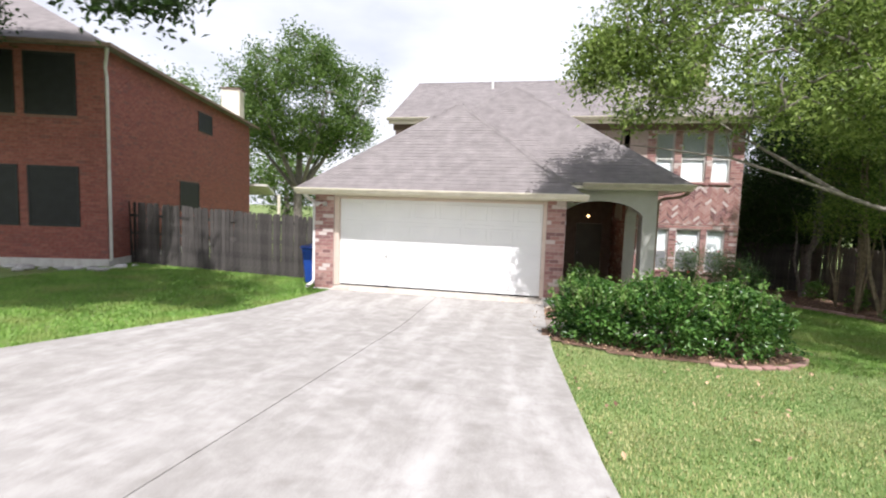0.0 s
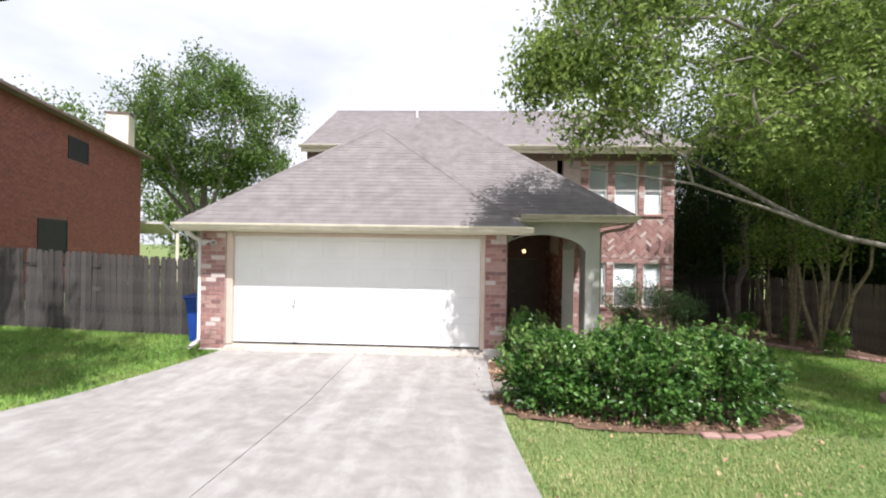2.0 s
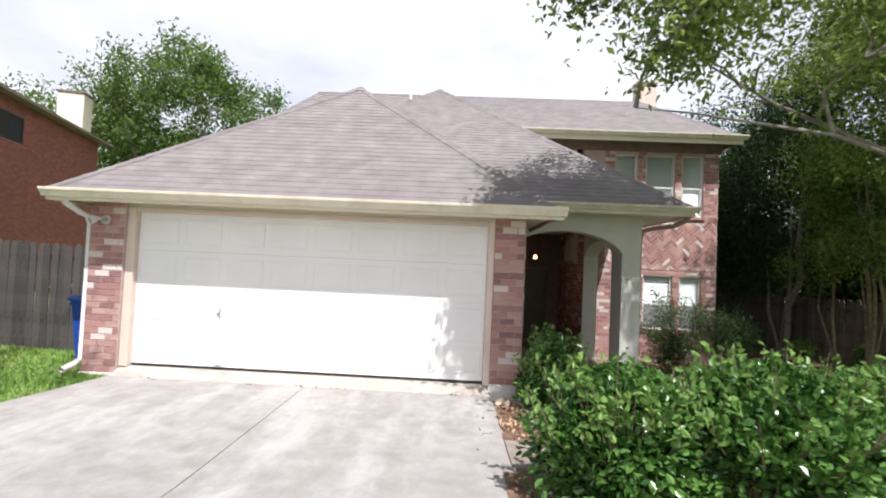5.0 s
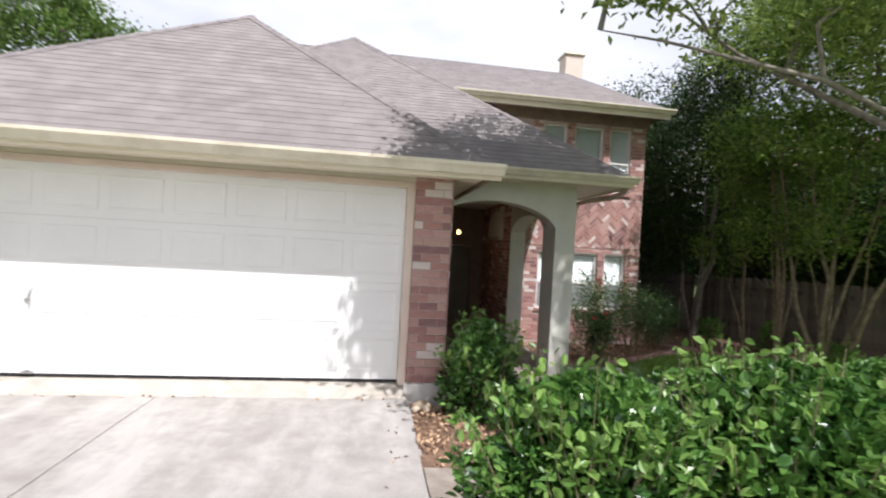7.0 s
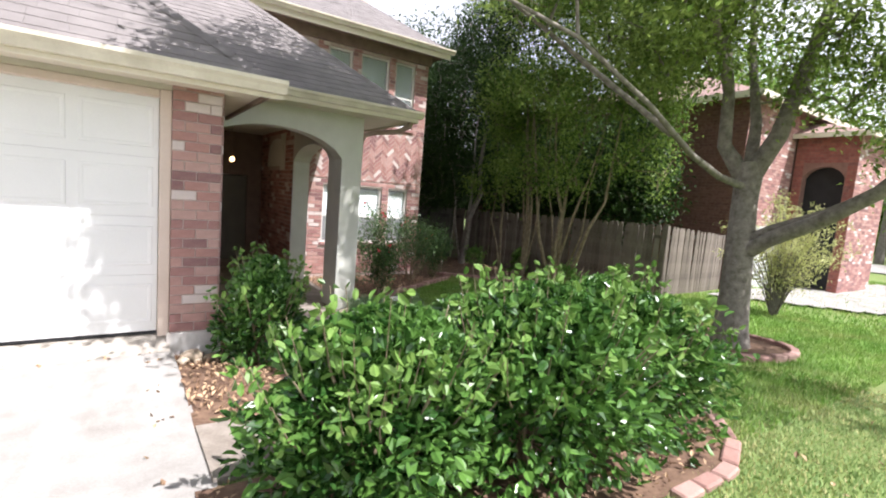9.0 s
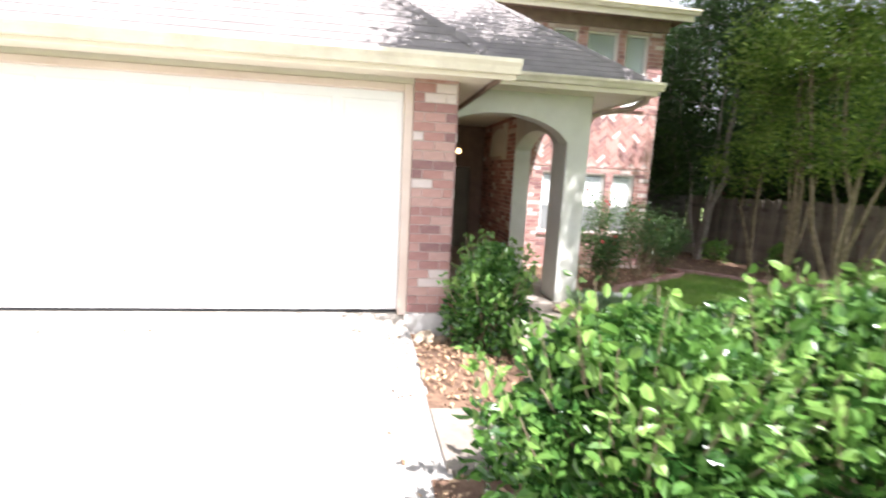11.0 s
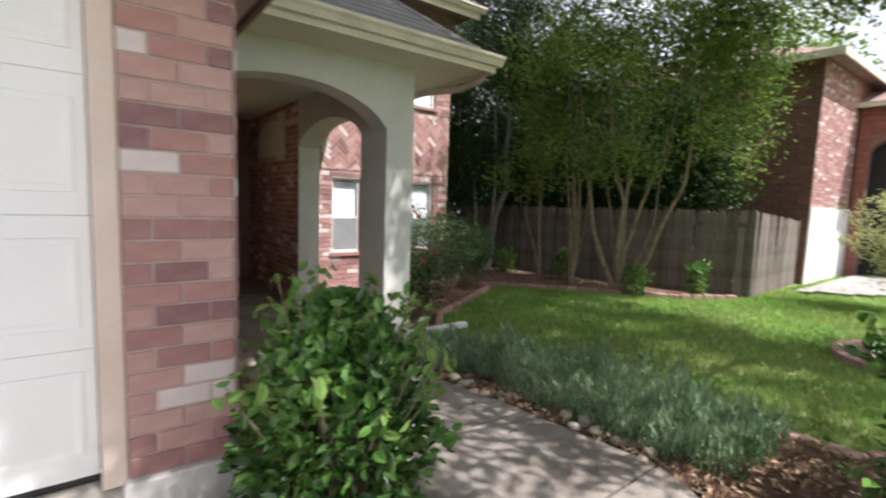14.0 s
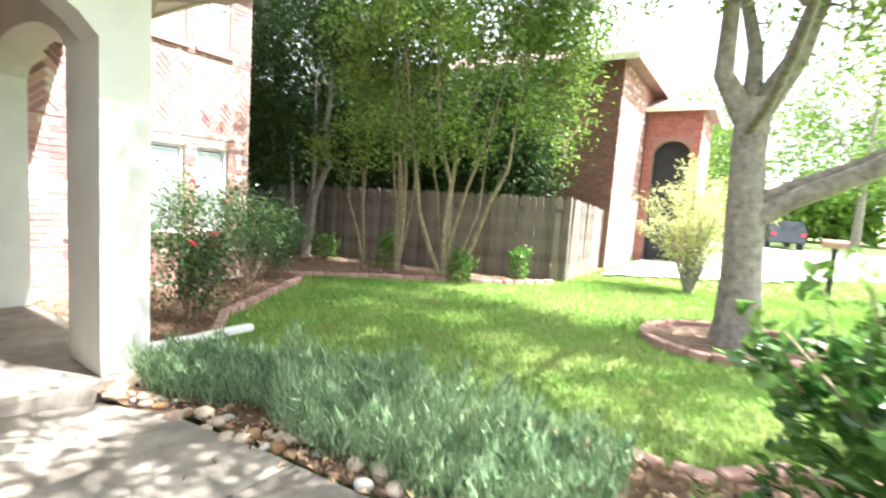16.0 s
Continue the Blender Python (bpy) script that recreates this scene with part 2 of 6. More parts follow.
STONE = material("river_stone", (0.36, 0.27, 0.18), (0.66, 0.56, 0.43), 9, 0.75, 0.3, 60, island=0.5)
STONE_GREY = material("grey_stone", (0.34, 0.33, 0.31), (0.66, 0.65, 0.62), 8, 0.7, 0.3, 60, island=0.5)
STONE_RUST = material("rust_stone", (0.28, 0.15, 0.07), (0.55, 0.36, 0.20), 10, 0.75, 0.3, 60, island=0.5)
EDGER = material("edger_brick", (0.27, 0.15, 0.125), (0.43, 0.28, 0.24), 7, 0.95, 0.4, 70, island=0.4)
DARK_SCREEN = material("solar_screen", (0.008, 0.008, 0.009), (0.018, 0.018, 0.02), 4, 0.6, 0.1, 200)
WINDOW_WHITE = material("window_vinyl", (0.62, 0.60, 0.56), (0.72, 0.70, 0.66), 4, 0.45, 0.0, 60)
BLIND = material("blind", (0.68, 0.71, 0.71), (0.79, 0.82, 0.82), 3, 0.6, 0.0, 30)
GLASS = glass_material("window_glass", (0.95, 0.98, 0.98))
SCREEN_GREY = material("insect_screen", (0.20, 0.21, 0.21), (0.28, 0.29, 0.29), 4, 0.8, 0.1, 200)
ROOM_DARK = material("dark_interior", (0.03, 0.03, 0.03), (0.05, 0.05, 0.05), 4, 0.9, 0.0, 30)
BIN_BLUE = material("blue_plastic", (0.012, 0.05, 0.26), (0.02, 0.075, 0.36), 4, 0.4, 0.05, 60)
BLACK = material("black_rubber", (0.012, 0.012, 0.013), (0.03, 0.03, 0.032), 8, 0.6, 0.05, 60)
DOOR_DARK = material("front_door_paint", (0.10, 0.095, 0.07), (0.15, 0.14, 0.105), 3, 0.5, 0.05, 50)
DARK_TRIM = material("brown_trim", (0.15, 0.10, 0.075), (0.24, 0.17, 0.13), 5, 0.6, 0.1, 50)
DOWNSPOUT = material("tan_downspout", (0.30, 0.22, 0.165), (0.42, 0.33, 0.26), 5, 0.45, 0.05, 60)
CHROME = material("steel", (0.45, 0.45, 0.45), (0.6, 0.6, 0.6), 6, 0.3, 0.0, 60, metal=1.0)
WHITE_METAL = material("white_metal", (0.68, 0.67, 0.64), (0.78, 0.77, 0.74), 5, 0.4, 0.03, 60)
CAR_DARK = material("dark_car_paint", (0.012, 0.014, 0.02), (0.02, 0.022, 0.03), 3, 0.2, 0.0, 60, spec=0.6)
CAR_SILVER = material("silver_car_paint", (0.35, 0.36, 0.37), (0.42, 0.43, 0.44), 3, 0.25, 0.0, 60, metal=0.6)
RED_SHINGLE = material("red_shingle", (0.20, 0.125, 0.105), (0.33, 0.225, 0.195), 3, 0.95, 0.4, 120, island=0.3)
LAMP_GLOW = glow_material("lamp_glow", (1.0, 0.62, 0.25), 3.0)


# ---- mesh helpers ----
def link(name, mesh, mat, parent=None, label="", smooth=False):
    if mat is not None and not mesh.materials:
        mesh.materials.append(mat)
    if smooth:
        mesh.polygons.foreach_set("use_smooth", [True] * len(mesh.polygons))
    ob = new(name, mesh)
    if parent is not None:
        ob.parent = parent
    if label:
        ob["label"] = label
    return ob


def part(name, bm, mat, parent=None, label="", smooth=False, bevel=0.0):
    if bevel:
        bmesh.ops.bevel(bm, geom=list(bm.edges), offset=bevel, segments=1, affect="EDGES")
    bmesh.ops.recalc_face_normals(bm, faces=list(bm.faces))
    me = bpy.data.meshes.new(name)
    bm.to_mesh(me)
    bm.free()
    return link(name, me, mat, parent, label, smooth)


def boxes(*spans):
    """A bmesh of boxes, each (x0, x1, y0, y1, z0, z1)."""
    bm = bmesh.new()
    for x0, x1, y0, y1, z0, z1 in spans:
        m = Matrix.LocRotScale(((x0 + x1) / 2, (y0 + y1) / 2, (z0 + z1) / 2), None, (abs(x1 - x0), abs(y1 - y0), abs(z1 - z0)))
        bmesh.ops.create_cube(bm, size=1, matrix=m)
    return bm


def prism(outline, y0, y1, axis="y"):
    """An outline of (a, b) pairs pushed out along an axis: y gives (x, z), x gives (y, z), z gives (x, y)."""
    bm = bmesh.new()
    put = {"y": lambda a, b, d: (a, d, b), "x": lambda a, b, d: (d, a, b), "z": lambda a, b, d: (a, b, d)}[axis]
    lo = [bm.verts.new(put(a, b, y0)) for a, b in outline]
    hi = [bm.verts.new(put(a, b, y1)) for a, b in outline]
    bm.faces.new(lo), bm.faces.new(hi)
    for i in range(len(lo)):
        j = (i + 1) % len(lo)
        bm.faces.new((lo[i], lo[j], hi[j], hi[i]))
    return bm


def empty(name, m, label, category, group="", kind=""):
    ob = new(name)
    ob.matrix_world = m
    ob.empty_display_size = 0.1
    return tagged(ob, label, category, group, kind)


def raw(name, verts, faces, mat, parent=None, label="", smooth=False):
    """A mesh from numpy arrays: verts (n, 3), faces (m, 3 or 4)."""
    verts, faces = np.asarray(verts, np.float32), np.asarray(faces, np.int32)
    me = bpy.data.meshes.new(name)
    me.vertices.add(len(verts))
    me.vertices.foreach_set("co", verts.ravel())
    k = faces.shape[1]
    me.loops.add(faces.size)
    me.loops.foreach_set("vertex_index", faces.ravel())
    me.polygons.add(len(faces))
    me.polygons.foreach_set("loop_start", np.arange(0, faces.size, k, dtype=np.int32))
    me.polygons.foreach_set("loop_total", np.full(len(faces), k, np.int32))
    me.update(calc_edges=True)
    if not smooth:
        me.shade_flat()
    return link(name, me, mat, parent, label, smooth)


CUBE_F = np.array([(0, 3, 2, 1), (4, 5, 6, 7), (0, 1, 5, 4), (1, 2, 6, 5), (2, 3, 7, 6), (3, 0, 4, 7)])


def many_boxes(name, origin, u, v, w, rects, depth, mat, parent=None, label="", jitter=0.002, rng=None):
    """Boxes on a wall: rects of (u0, u1, v0, v1) on the plane origin + u, v, standing out by depth along w; an optional fifth value turns one (degrees)."""
    rng = rng or np.random.default_rng(3)
    origin, u, v, w = (np.array(a, float) for a in (origin, u, v, w))
    vs, fs = [], []
    for r in rects:
        cu, cv, hu, hv = (r[0] + r[1]) / 2, (r[2] + r[3]) / 2, (r[1] - r[0]) / 2, (r[3] - r[2]) / 2
        a = radians(r[4]) if len(r) > 4 else 0.0
        d = depth + rng.uniform(-jitter, jitter)
        base = len(vs)
        for dd, sh in ((-0.03, 0), (d, 0.002)):
            for su, sv in ((-1, -1), (1, -1), (1, 1), (-1, 1)):
                pu, pv = su * (hu - sh), sv * (hv - sh)
                vs.append(origin + u * (cu + pu * math.cos(a) - pv * math.sin(a)) + v * (cv + pu * math.sin(a) + pv * math.cos(a)) + w * dd)
        fs.append(CUBE_F + base)
    return raw(name, vs, np.vstack(fs), mat, parent, label)


def tube(points, radii, sides=8):
    """Verts and quads of a tapered tube along points."""
    pts = [Vector(p) for p in points]
    vs, fs = [], []
    side = Vector((1, 0, 0))
    for i, p in enumerate(pts):
        d = (pts[min(i + 1, len(pts) - 1)] - pts[max(i - 1, 0)]).normalized()
        if abs(d.dot(side)) > 0.95:
            side = Vector((0, 1, 0))
        a = (side - d * side.dot(d)).normalized()
        b = d.cross(a)
        side = a
        for k in range(sides):
            t = 2 * math.pi * k / sides
            vs.append(tuple(p + (a * math.cos(t) + b * math.sin(t)) * radii[i]))
        if i:
            for k in range(sides):
                k2 = (k + 1) % sides
                fs.append(((i - 1) * sides + k, (i - 1) * sides + k2, i * sides + k2, i * sides + k))
    return vs, fs


def tubes(name, runs, mat, parent=None, label="", sides=8):
    vs, fs = [], []
    for points, radii in runs:
        if isinstance(radii, (int, float)):
            radii = [radii] * len(points)
        v, f = tube(points, radii, sides)
        base = len(vs)
        vs += v
        fs += [tuple(i + base for i in q) for q in f]
    return raw(name, vs, fs, mat, parent, label, True)


def leaves(name, centres, size, mat, parent=None, label="", aspect=0.5, flat=0.35, spread=0.35, seed=1, out=None, broad=False):
    """Folded four-cornered leaves, one at each centre. flat: how far they tend to lie level; out: centre from which they point away."""
    rng = np.random.default_rng(seed)
    c = np.asarray(centres, float)
    n = len(c)
    d = rng.normal(size=(n, 3))
    if out is not None:
        e = c - np.asarray(out)
        d = d * 0.6 + e / (np.linalg.norm(e, axis=1, keepdims=True) + 1e-6)
    d /= np.linalg.norm(d, axis=1, keepdims=True)
    up = rng.normal(size=(n, 3)) * (1 - flat) + np.array([0, 0, 1.0]) * flat * 2
    s = np.cross(d, up)
    s /= np.linalg.norm(s, axis=1, keepdims=True) + 1e-9
    nr = np.cross(s, d)
    L = size * rng.uniform(1 - spread, 1 + spread, (n, 1))
    W = L * aspect
    p0, p2 = c - d * L * 0.5, c + d * L * 0.5 - nr * L * 0.12
    mid = c + nr * L * 0.02
    p1, p3 = mid - s * W * 0.5 + nr * W * 0.14, mid + s * W * 0.5 + nr * W * 0.14
    if broad:
        e = nr * W * 0.13
        a1, a2 = c - d * L * 0.22 - s * W * 0.46 + e, c + d * L * 0.18 - s * W * 0.44 + e * 0.8
        b1, b2 = c - d * L * 0.22 + s * W * 0.46 + e, c + d * L * 0.18 + s * W * 0.44 + e * 0.8
        vs = np.stack([p0, a1, a2, p2, b2, b1], 1).reshape(-1, 3)
        b = np.arange(n)[:, None] * 6
        return raw(name, vs, np.concatenate([b + [0, 1, 2, 3], b + [0, 3, 4, 5]], 0), mat, parent, label)
    vs = np.stack([p0, p1, p2, p3], 1).reshape(-1, 3)
    b = np.arange(n)[:, None] * 4
    fs = np.concatenate([b + [0, 1, 2], b + [0, 2, 3]], 0)
    return raw(name, vs, fs, mat, parent, label)


def bark_runs(start, heading, length, radius, levels, rng, wander=0.25, lift=0.08, forks=3, tips=None, runs=None, shrink=0.66):
    """A branching skeleton: tubes and the places of the twigs."""
    pts, rad = [Vector(start)], [radius]
    d = Vector(heading).normalized()
    steps = 5
    for i in range(steps):
        d = (d + Vector(rng.normal(size=3)) * wander * 0.4 + Vector((0, 0, lift))).normalized()
        pts.append(pts[-1] + d * length / steps)
        rad.append(radius * (1 - 0.42 * (i + 1) / steps))
        if levels <= 1:
            tips.append(tuple(pts[-1]))
    runs.append((pts, rad))
    if levels > 0:
        for k in range(forks):
            at = pts[-1] if k == 0 else pts[rng.integers(2, steps + 1)]
            turn = Vector(rng.normal(size=3))
            turn -= d * turn.dot(d)
            nd = (d + turn.normalized() * rng.uniform(0.45, 0.95)).normalized()
            bark_runs(at, nd, length * shrink * rng.uniform(0.8, 1.15), rad[-1] * (0.8 if k == 0 else 0.62), levels - 1, rng, wander, lift, forks, tips, runs, shrink)


def clumps(tips, per, sigma, rng):
    t = np.asarray(tips)
    c = np.repeat(t, per, 0)
    return c + rng.normal(size=c.shape) * sigma


# ---- ground ----
def drive_z(y):
    return np.interp(y, [-60, -30, -16, -11, -7, -3, 0, 20], [1.2, 1.1, 0.62, 0.335, 0.095, -0.14, -0.14, -0.14])


def lawn_z(y):
    return np.interp(y, [-60, -30, -16, -11, -7, -3, -1.5, 0, 1.2, 2.2, 5, 8, 30], [1.0, 0.8, 0.45, 0.25, 0.02, -0.22, -0.33, -0.46, -0.565, -0.63, -0.70, -0.75, -0.8])


def ground_z(x, y):
    f = np.clip((np.asarray(x, float) - 0.1) / 1.6, 0, 1)
    f = f * f * (3 - 2 * f)
    far = np.clip((np.asarray(x, float) - 9) / 12, 0, 1)
    z = drive_z(y) * (1 - f) + lawn_z(y) * f
    dip = 0.10 * np.exp(-((np.asarray(x, float) - 0.36) / 0.45) ** 2 - ((np.asarray(y, float) + 0.25) / 0.45) ** 2)
    low = np.clip((np.asarray(x, float) - 4.2) / 2.4, 0, 1)
    low = 0.15 * low * low * (3 - 2 * low) * np.exp(-((np.asarray(y, float) + 1.9) / 2.0) ** 2) * (1 - far)
    return z * (1 - far) - 0.52 * far - dip - low


def drive_left(y):
    return np.interp(y, [-30, -11, -6.6, -3.5, -1.75, 0], [-8.0, -7.2, -6.4, -5.65, -5.25, -4.98])


def drive_right(y):
    return np.interp(y, [-30, -11, -7.4, -4, 0], [1.6, 0.85, 0.45, 0.2, 0.10])


def inside(poly, x, y):
    poly = np.asarray(poly)
    r = np.zeros(np.shape(x), bool)
    j = len(poly) - 1
    for i in range(len(poly)):
        a, b = poly[i], poly[j]
        hit = ((a[1] > y) != (b[1] > y)) & (x < (b[0] - a[0]) * (y - a[1]) / (b[1] - a[1] + 1e-12) + a[0])
        r ^= hit
        j = i
    return r


WALK_POLY = [(0.15, -2.45), (1.2, -2.3), (2.2, -1.75), (2.62, -0.95), (2.64, 0.3), (2.6, 1.3), (2.45, 1.75), (1.0, 2.0), (1.25, 0.6), (1.3, -0.4), (1.12, -1.15), (0.95, -1.66), (0.15, -1.82)]
BED_FRONT = [(0.12, -1.82), (0.95, -1.66), (1.12, -1.15), (1.3, -0.4), (1.25, 0.6), (1.0, 2.0), (0.5, 2.0), (0.5, -0.1), (0.12, -0.1)]
BED_JUNIPER = [(2.62, -0.95), (2.64, 0.3), (2.6, 1.3), (2.5, 2.2), (3.3, 2.3), (3.45, 1.6), (3.7, 0.6), (3.75, -1.1), (3.6, -1.65), (2.2, -1.75)]
BED_HEDGE = [(0.2, -3.35), (1.4, -3.62), (3.2, -3.55), (3.98, -2.95), (3.98, -2.0), (3.55, -1.62), (2.2, -1.75), (1.2, -2.3), (0.05, -2.5)]
BED_WINDOW = [(2.9, 2.3), (3.3, 2.2), (3.55, 2.5), (4.4, 3.6), (5.6, 4.35), (6.9, 5.2), (7.0, 5.6), (6.6, 6.2), (6.2, 6.4), (2.7, 6.0)]
BED_FENCE = [(6.8, 5.9), (7.9, 4.75), (8.7, 3.55), (9.5, 2.35), (10.6, 1.55), (10.3, 3.6), (9.6, 8.2), (9.3, 12), (6.2, 12), (6.3, 6.6)]

xs = np.unique(np.concatenate([np.linspace(-14, 16, 121), np.linspace(-400, -14, 30), np.linspace(16, 400, 30)]))
ys = np.unique(np.concatenate([np.linspace(-16, 12, 113), np.linspace(-400, -16, 30), np.linspace(12, 500, 30)]))
gx, gy = np.meshgrid(xs, ys)
gz = ground_z(gx, gy)
on_drive = (gx > drive_left(gy) + 0.2) & (gx < drive_right(gy) - 0.2) & (gy < 0.3) & (gy > -17)
gz = gz - 0.10 * on_drive - 0.01
gz = gz - 0.35 * ((gx > -5.3) & (gx < 2.6) & (gy > 0.3) & (gy < 6))
gv = np.stack([gx, gy, gz], -1).reshape(-1, 3)
nx = len(xs)
gi = (np.arange(len(ys) - 1)[:, None] * nx + np.arange(nx - 1)[None]).ravel()
ground = raw("ground", gv, np.stack([gi, gi + 1, gi + nx + 1, gi + nx], -1), LAWN, smooth=True)
tagged(ground, "green mown lawn with thin dry patches", "lawn", kind="structure")


def sheet(name, poly, mat, lift, label, category, step=0.16):
    """A thin bed that follows the ground inside an outline."""
    p = np.asarray(poly)
    ax, ay = np.arange(p[:, 0].min() - step, p[:, 0].max() + step, step), np.arange(p[:, 1].min() - step, p[:, 1].max() + step, step)
    cx, cy = np.meshgrid(ax, ay)
    keep = inside(poly, cx + step / 2, cy + step / 2)
    rng = np.random.default_rng(5)
    z = ground_z(cx, cy) + lift + rng.uniform(-0.008, 0.008, cx.shape)
    v = np.stack([cx, cy, z], -1).reshape(-1, 3)
    w = cx.shape[1]
    iy, ix = np.nonzero(keep[:-1, :-1])
    b = iy * w + ix
    return tagged(raw(name, v, np.stack([b, b + 1, b + w + 1, b + w], -1), mat, smooth=True), label, category, kind="structure")


for nm, poly, lab in (("mulch_bed_front", BED_FRONT, "brown mulch and leaf litter beside the garage pier"), ("mulch_bed_juniper", BED_JUNIPER, "mulch under the low ground cover along the walkway"),
                      ("mulch_bed_hedge", BED_HEDGE, "dark mulch under the big hedge"), ("mulch_bed_window", BED_WINDOW, "reddish mulch bed under the front windows"),
                      ("mulch_bed_fence", BED_FENCE, "reddish mulch bed along the fence")):
    sheet(nm, poly, MULCH, 0.018, lab, "mulch bed")


# driveway slabs
def slab(name, ya, yb, left, right, parent, mat=CONCRETE, thick=0.14, height=drive_z, lift=0.012):
    n = max(2, int((yb - ya) / 0.35))
    yy = np.linspace(ya, yb, n + 1)
    rows = []
    for dz in (0, -thick):
        for y in yy:
            for k in range(5):
                x = left(y) + (right(y) - left(y)) * k / 4
                rows.append((x, y, height(y) + lift + dz))
    f = []
    m = (n + 1) * 5
    for i in range(n):
        for k in range(4):
            a = i * 5 + k
            f.append((a, a + 1, a + 6, a + 5))
        a = i * 5
        f += [(a, a + 5, a + 5 + m, a + m), (a + 4, a + 4 + m, a + 9 + m, a + 9)]
    for k in range(4):
        a, b = k, n * 5 + k
        f += [(a, a + m, a + 1 + m, a + 1), (b, b + 1, b + 1 + m, b + m)]
    return raw(name, rows, f, mat, parent)


driveway = empty("driveway", pose(0, 0, 0), "pale stained concrete driveway with a long centre joint", "driveway", kind="structure")
cuts = [-17.0, -6.35, -0.25]
for ya, yb in zip(cuts[:-1], cuts[1:]):
    slab("concrete_slab", ya + 0.002, yb - 0.002, drive_left, lambda y: -2.350, driveway)
    slab("concrete_slab", ya + 0.002, yb - 0.002, lambda y: -2.340, drive_right, driveway)
apron = part("garage_apron", prism([(-0.258, -0.30), (-0.258, -0.127), (-0.04, -0.035), (0.35, -0.03), (0.35, -0.30)], -5.0, 0.09, "x"), APRON, driveway, "sloping concrete lip under the garage door")

# walkway
walkway = empty("walkway", pose(0, 0, 0), "mottled concrete garden walkway in tree shade", "walkway", kind="structure")


def walk_slab(poly):
    bm = bmesh.new()
    top = [bm.verts.new((x, y, float(ground_z(x, y)) + 0.035)) for x, y in poly]
    low = [bm.verts.new((x, y, float(ground_z(x, y)) - 0.1)) for x, y in poly]
    bm.faces.new(top), bm.faces.new(low[::-1])
    for i in range(len(poly)):
        j = (i + 1) % len(poly)
        bm.faces.new((top[i], low[i], low[j], top[j]))
    bmesh.ops.triangulate(bm, faces=[f for f in bm.faces if len(f.verts) > 4])
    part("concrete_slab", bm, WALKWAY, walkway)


walk_slab([(1.02, 1.98), (1.25, 0.6), (1.29, 0.12), (2.63, 0.12), (2.64, 0.3), (2.6, 1.3), (2.42, 1.85)])
walk_slab([(1.29, 0.10), (1.3, -0.4), (1.13, -1.05), (2.62, -0.95), (2.63, 0.10)])
walk_slab([(1.13, -1.07), (1.12, -1.15), (0.95, -1.66), (0.125, -1.82), (0.14, -2.45), (1.2, -2.3), (2.2, -1.75), (2.61, -0.97)])

# grass
rng = np.random.default_rng(11)


def grass(name, n, x0, x1, y0, y1, height, mat, label, density=None, seed=1, width=0.006):
    r = np.random.default_rng(seed)
    x, y = r.uniform(x0, x1, n), r.uniform(y0, y1, n)
    ok = ~((x > drive_left(y) - 0.02) & (x < drive_right(y) + 0.01) & (y > -17.5))
    ok &= ~((x > -5.6) & (x < 6.2) & (y > -0.2) & (y < 2.2) & (x < 2.7))
    ok &= ~((x > -5.6) & (x < 6.2) & (y > 5.9))
    for poly in (WALK_POLY, BED_FRONT, BED_JUNIPER, BED_HEDGE, BED_WINDOW, BED_FENCE):
        ok &= ~inside(poly, x, y)
    ok &= (x - 7.35) ** 2 + (y + 1.58) ** 2 > 0.92 ** 2
    if density is not None:
        ok &= density(x, y, r)
    x, y = x[ok], y[ok]
    k = len(x)
    z = ground_z(x, y) - 0.012
    h = height * r.uniform(0.5, 1.25, k)
    a, lean = r.uniform(0, 2 * np.pi, k), r.uniform(0.1, 0.8, k) * h
    b = np.stack([x, y, z], 1)
    s = np.stack([-np.sin(a), np.cos(a), np.zeros(k)], 1) * width * r.uniform(0.7, 1.4, (k, 1))
    tip = b + np.stack([np.cos(a) * lean, np.sin(a) * lean, h], 1)
    v = np.stack([b - s, b + s, tip], 1).reshape(-1, 3)
    ob = raw(name, v, np.arange(3 * k).reshape(-1, 3), mat)
    return tagged(ob, label, "grass", kind="stuff")


patch = lambda x, y, r: np.array([noise.noise((a * 0.9, b * 0.9, 0.3)) for a, b in zip(x, y)]) + r.uniform(-0.35, 0.35, len(x)) > -0.12
grass("lawn_grass_front", 150000, 0.1, 5.5, -10.5, -1.6, 0.034, GRASS_PALE, "short pale green lawn grass thinning to straw", seed=2)
grass("lawn_grass_side", 190000, 2.6, 12.0, -3.5, 7.5, 0.06, GRASS, "sun-dappled green lawn grass", seed=3)
grass("lawn_grass_left", 110000, -13.0, -4.9, -9.0, 2.2, 0.06, GRASS, "shaded green lawn grass beside the driveway", seed=4, width=0.009)
grass("lawn_grass_far", 60000, 9.0, 24.0, -16.0, 1.5, 0.08, GRASS, "green lawn grass beside the street", seed=6, width=0.014)
grass("dry_grass", 80000, 0.1, 6.5, -10.5, -1.6, 0.034, GRASS_DRY, "dry straw patches in the lawn", density=patch, seed=5)


# ---- the house: walls ----
COURSE, BLEN, JOINT = 0.087, 0.245, 0.010


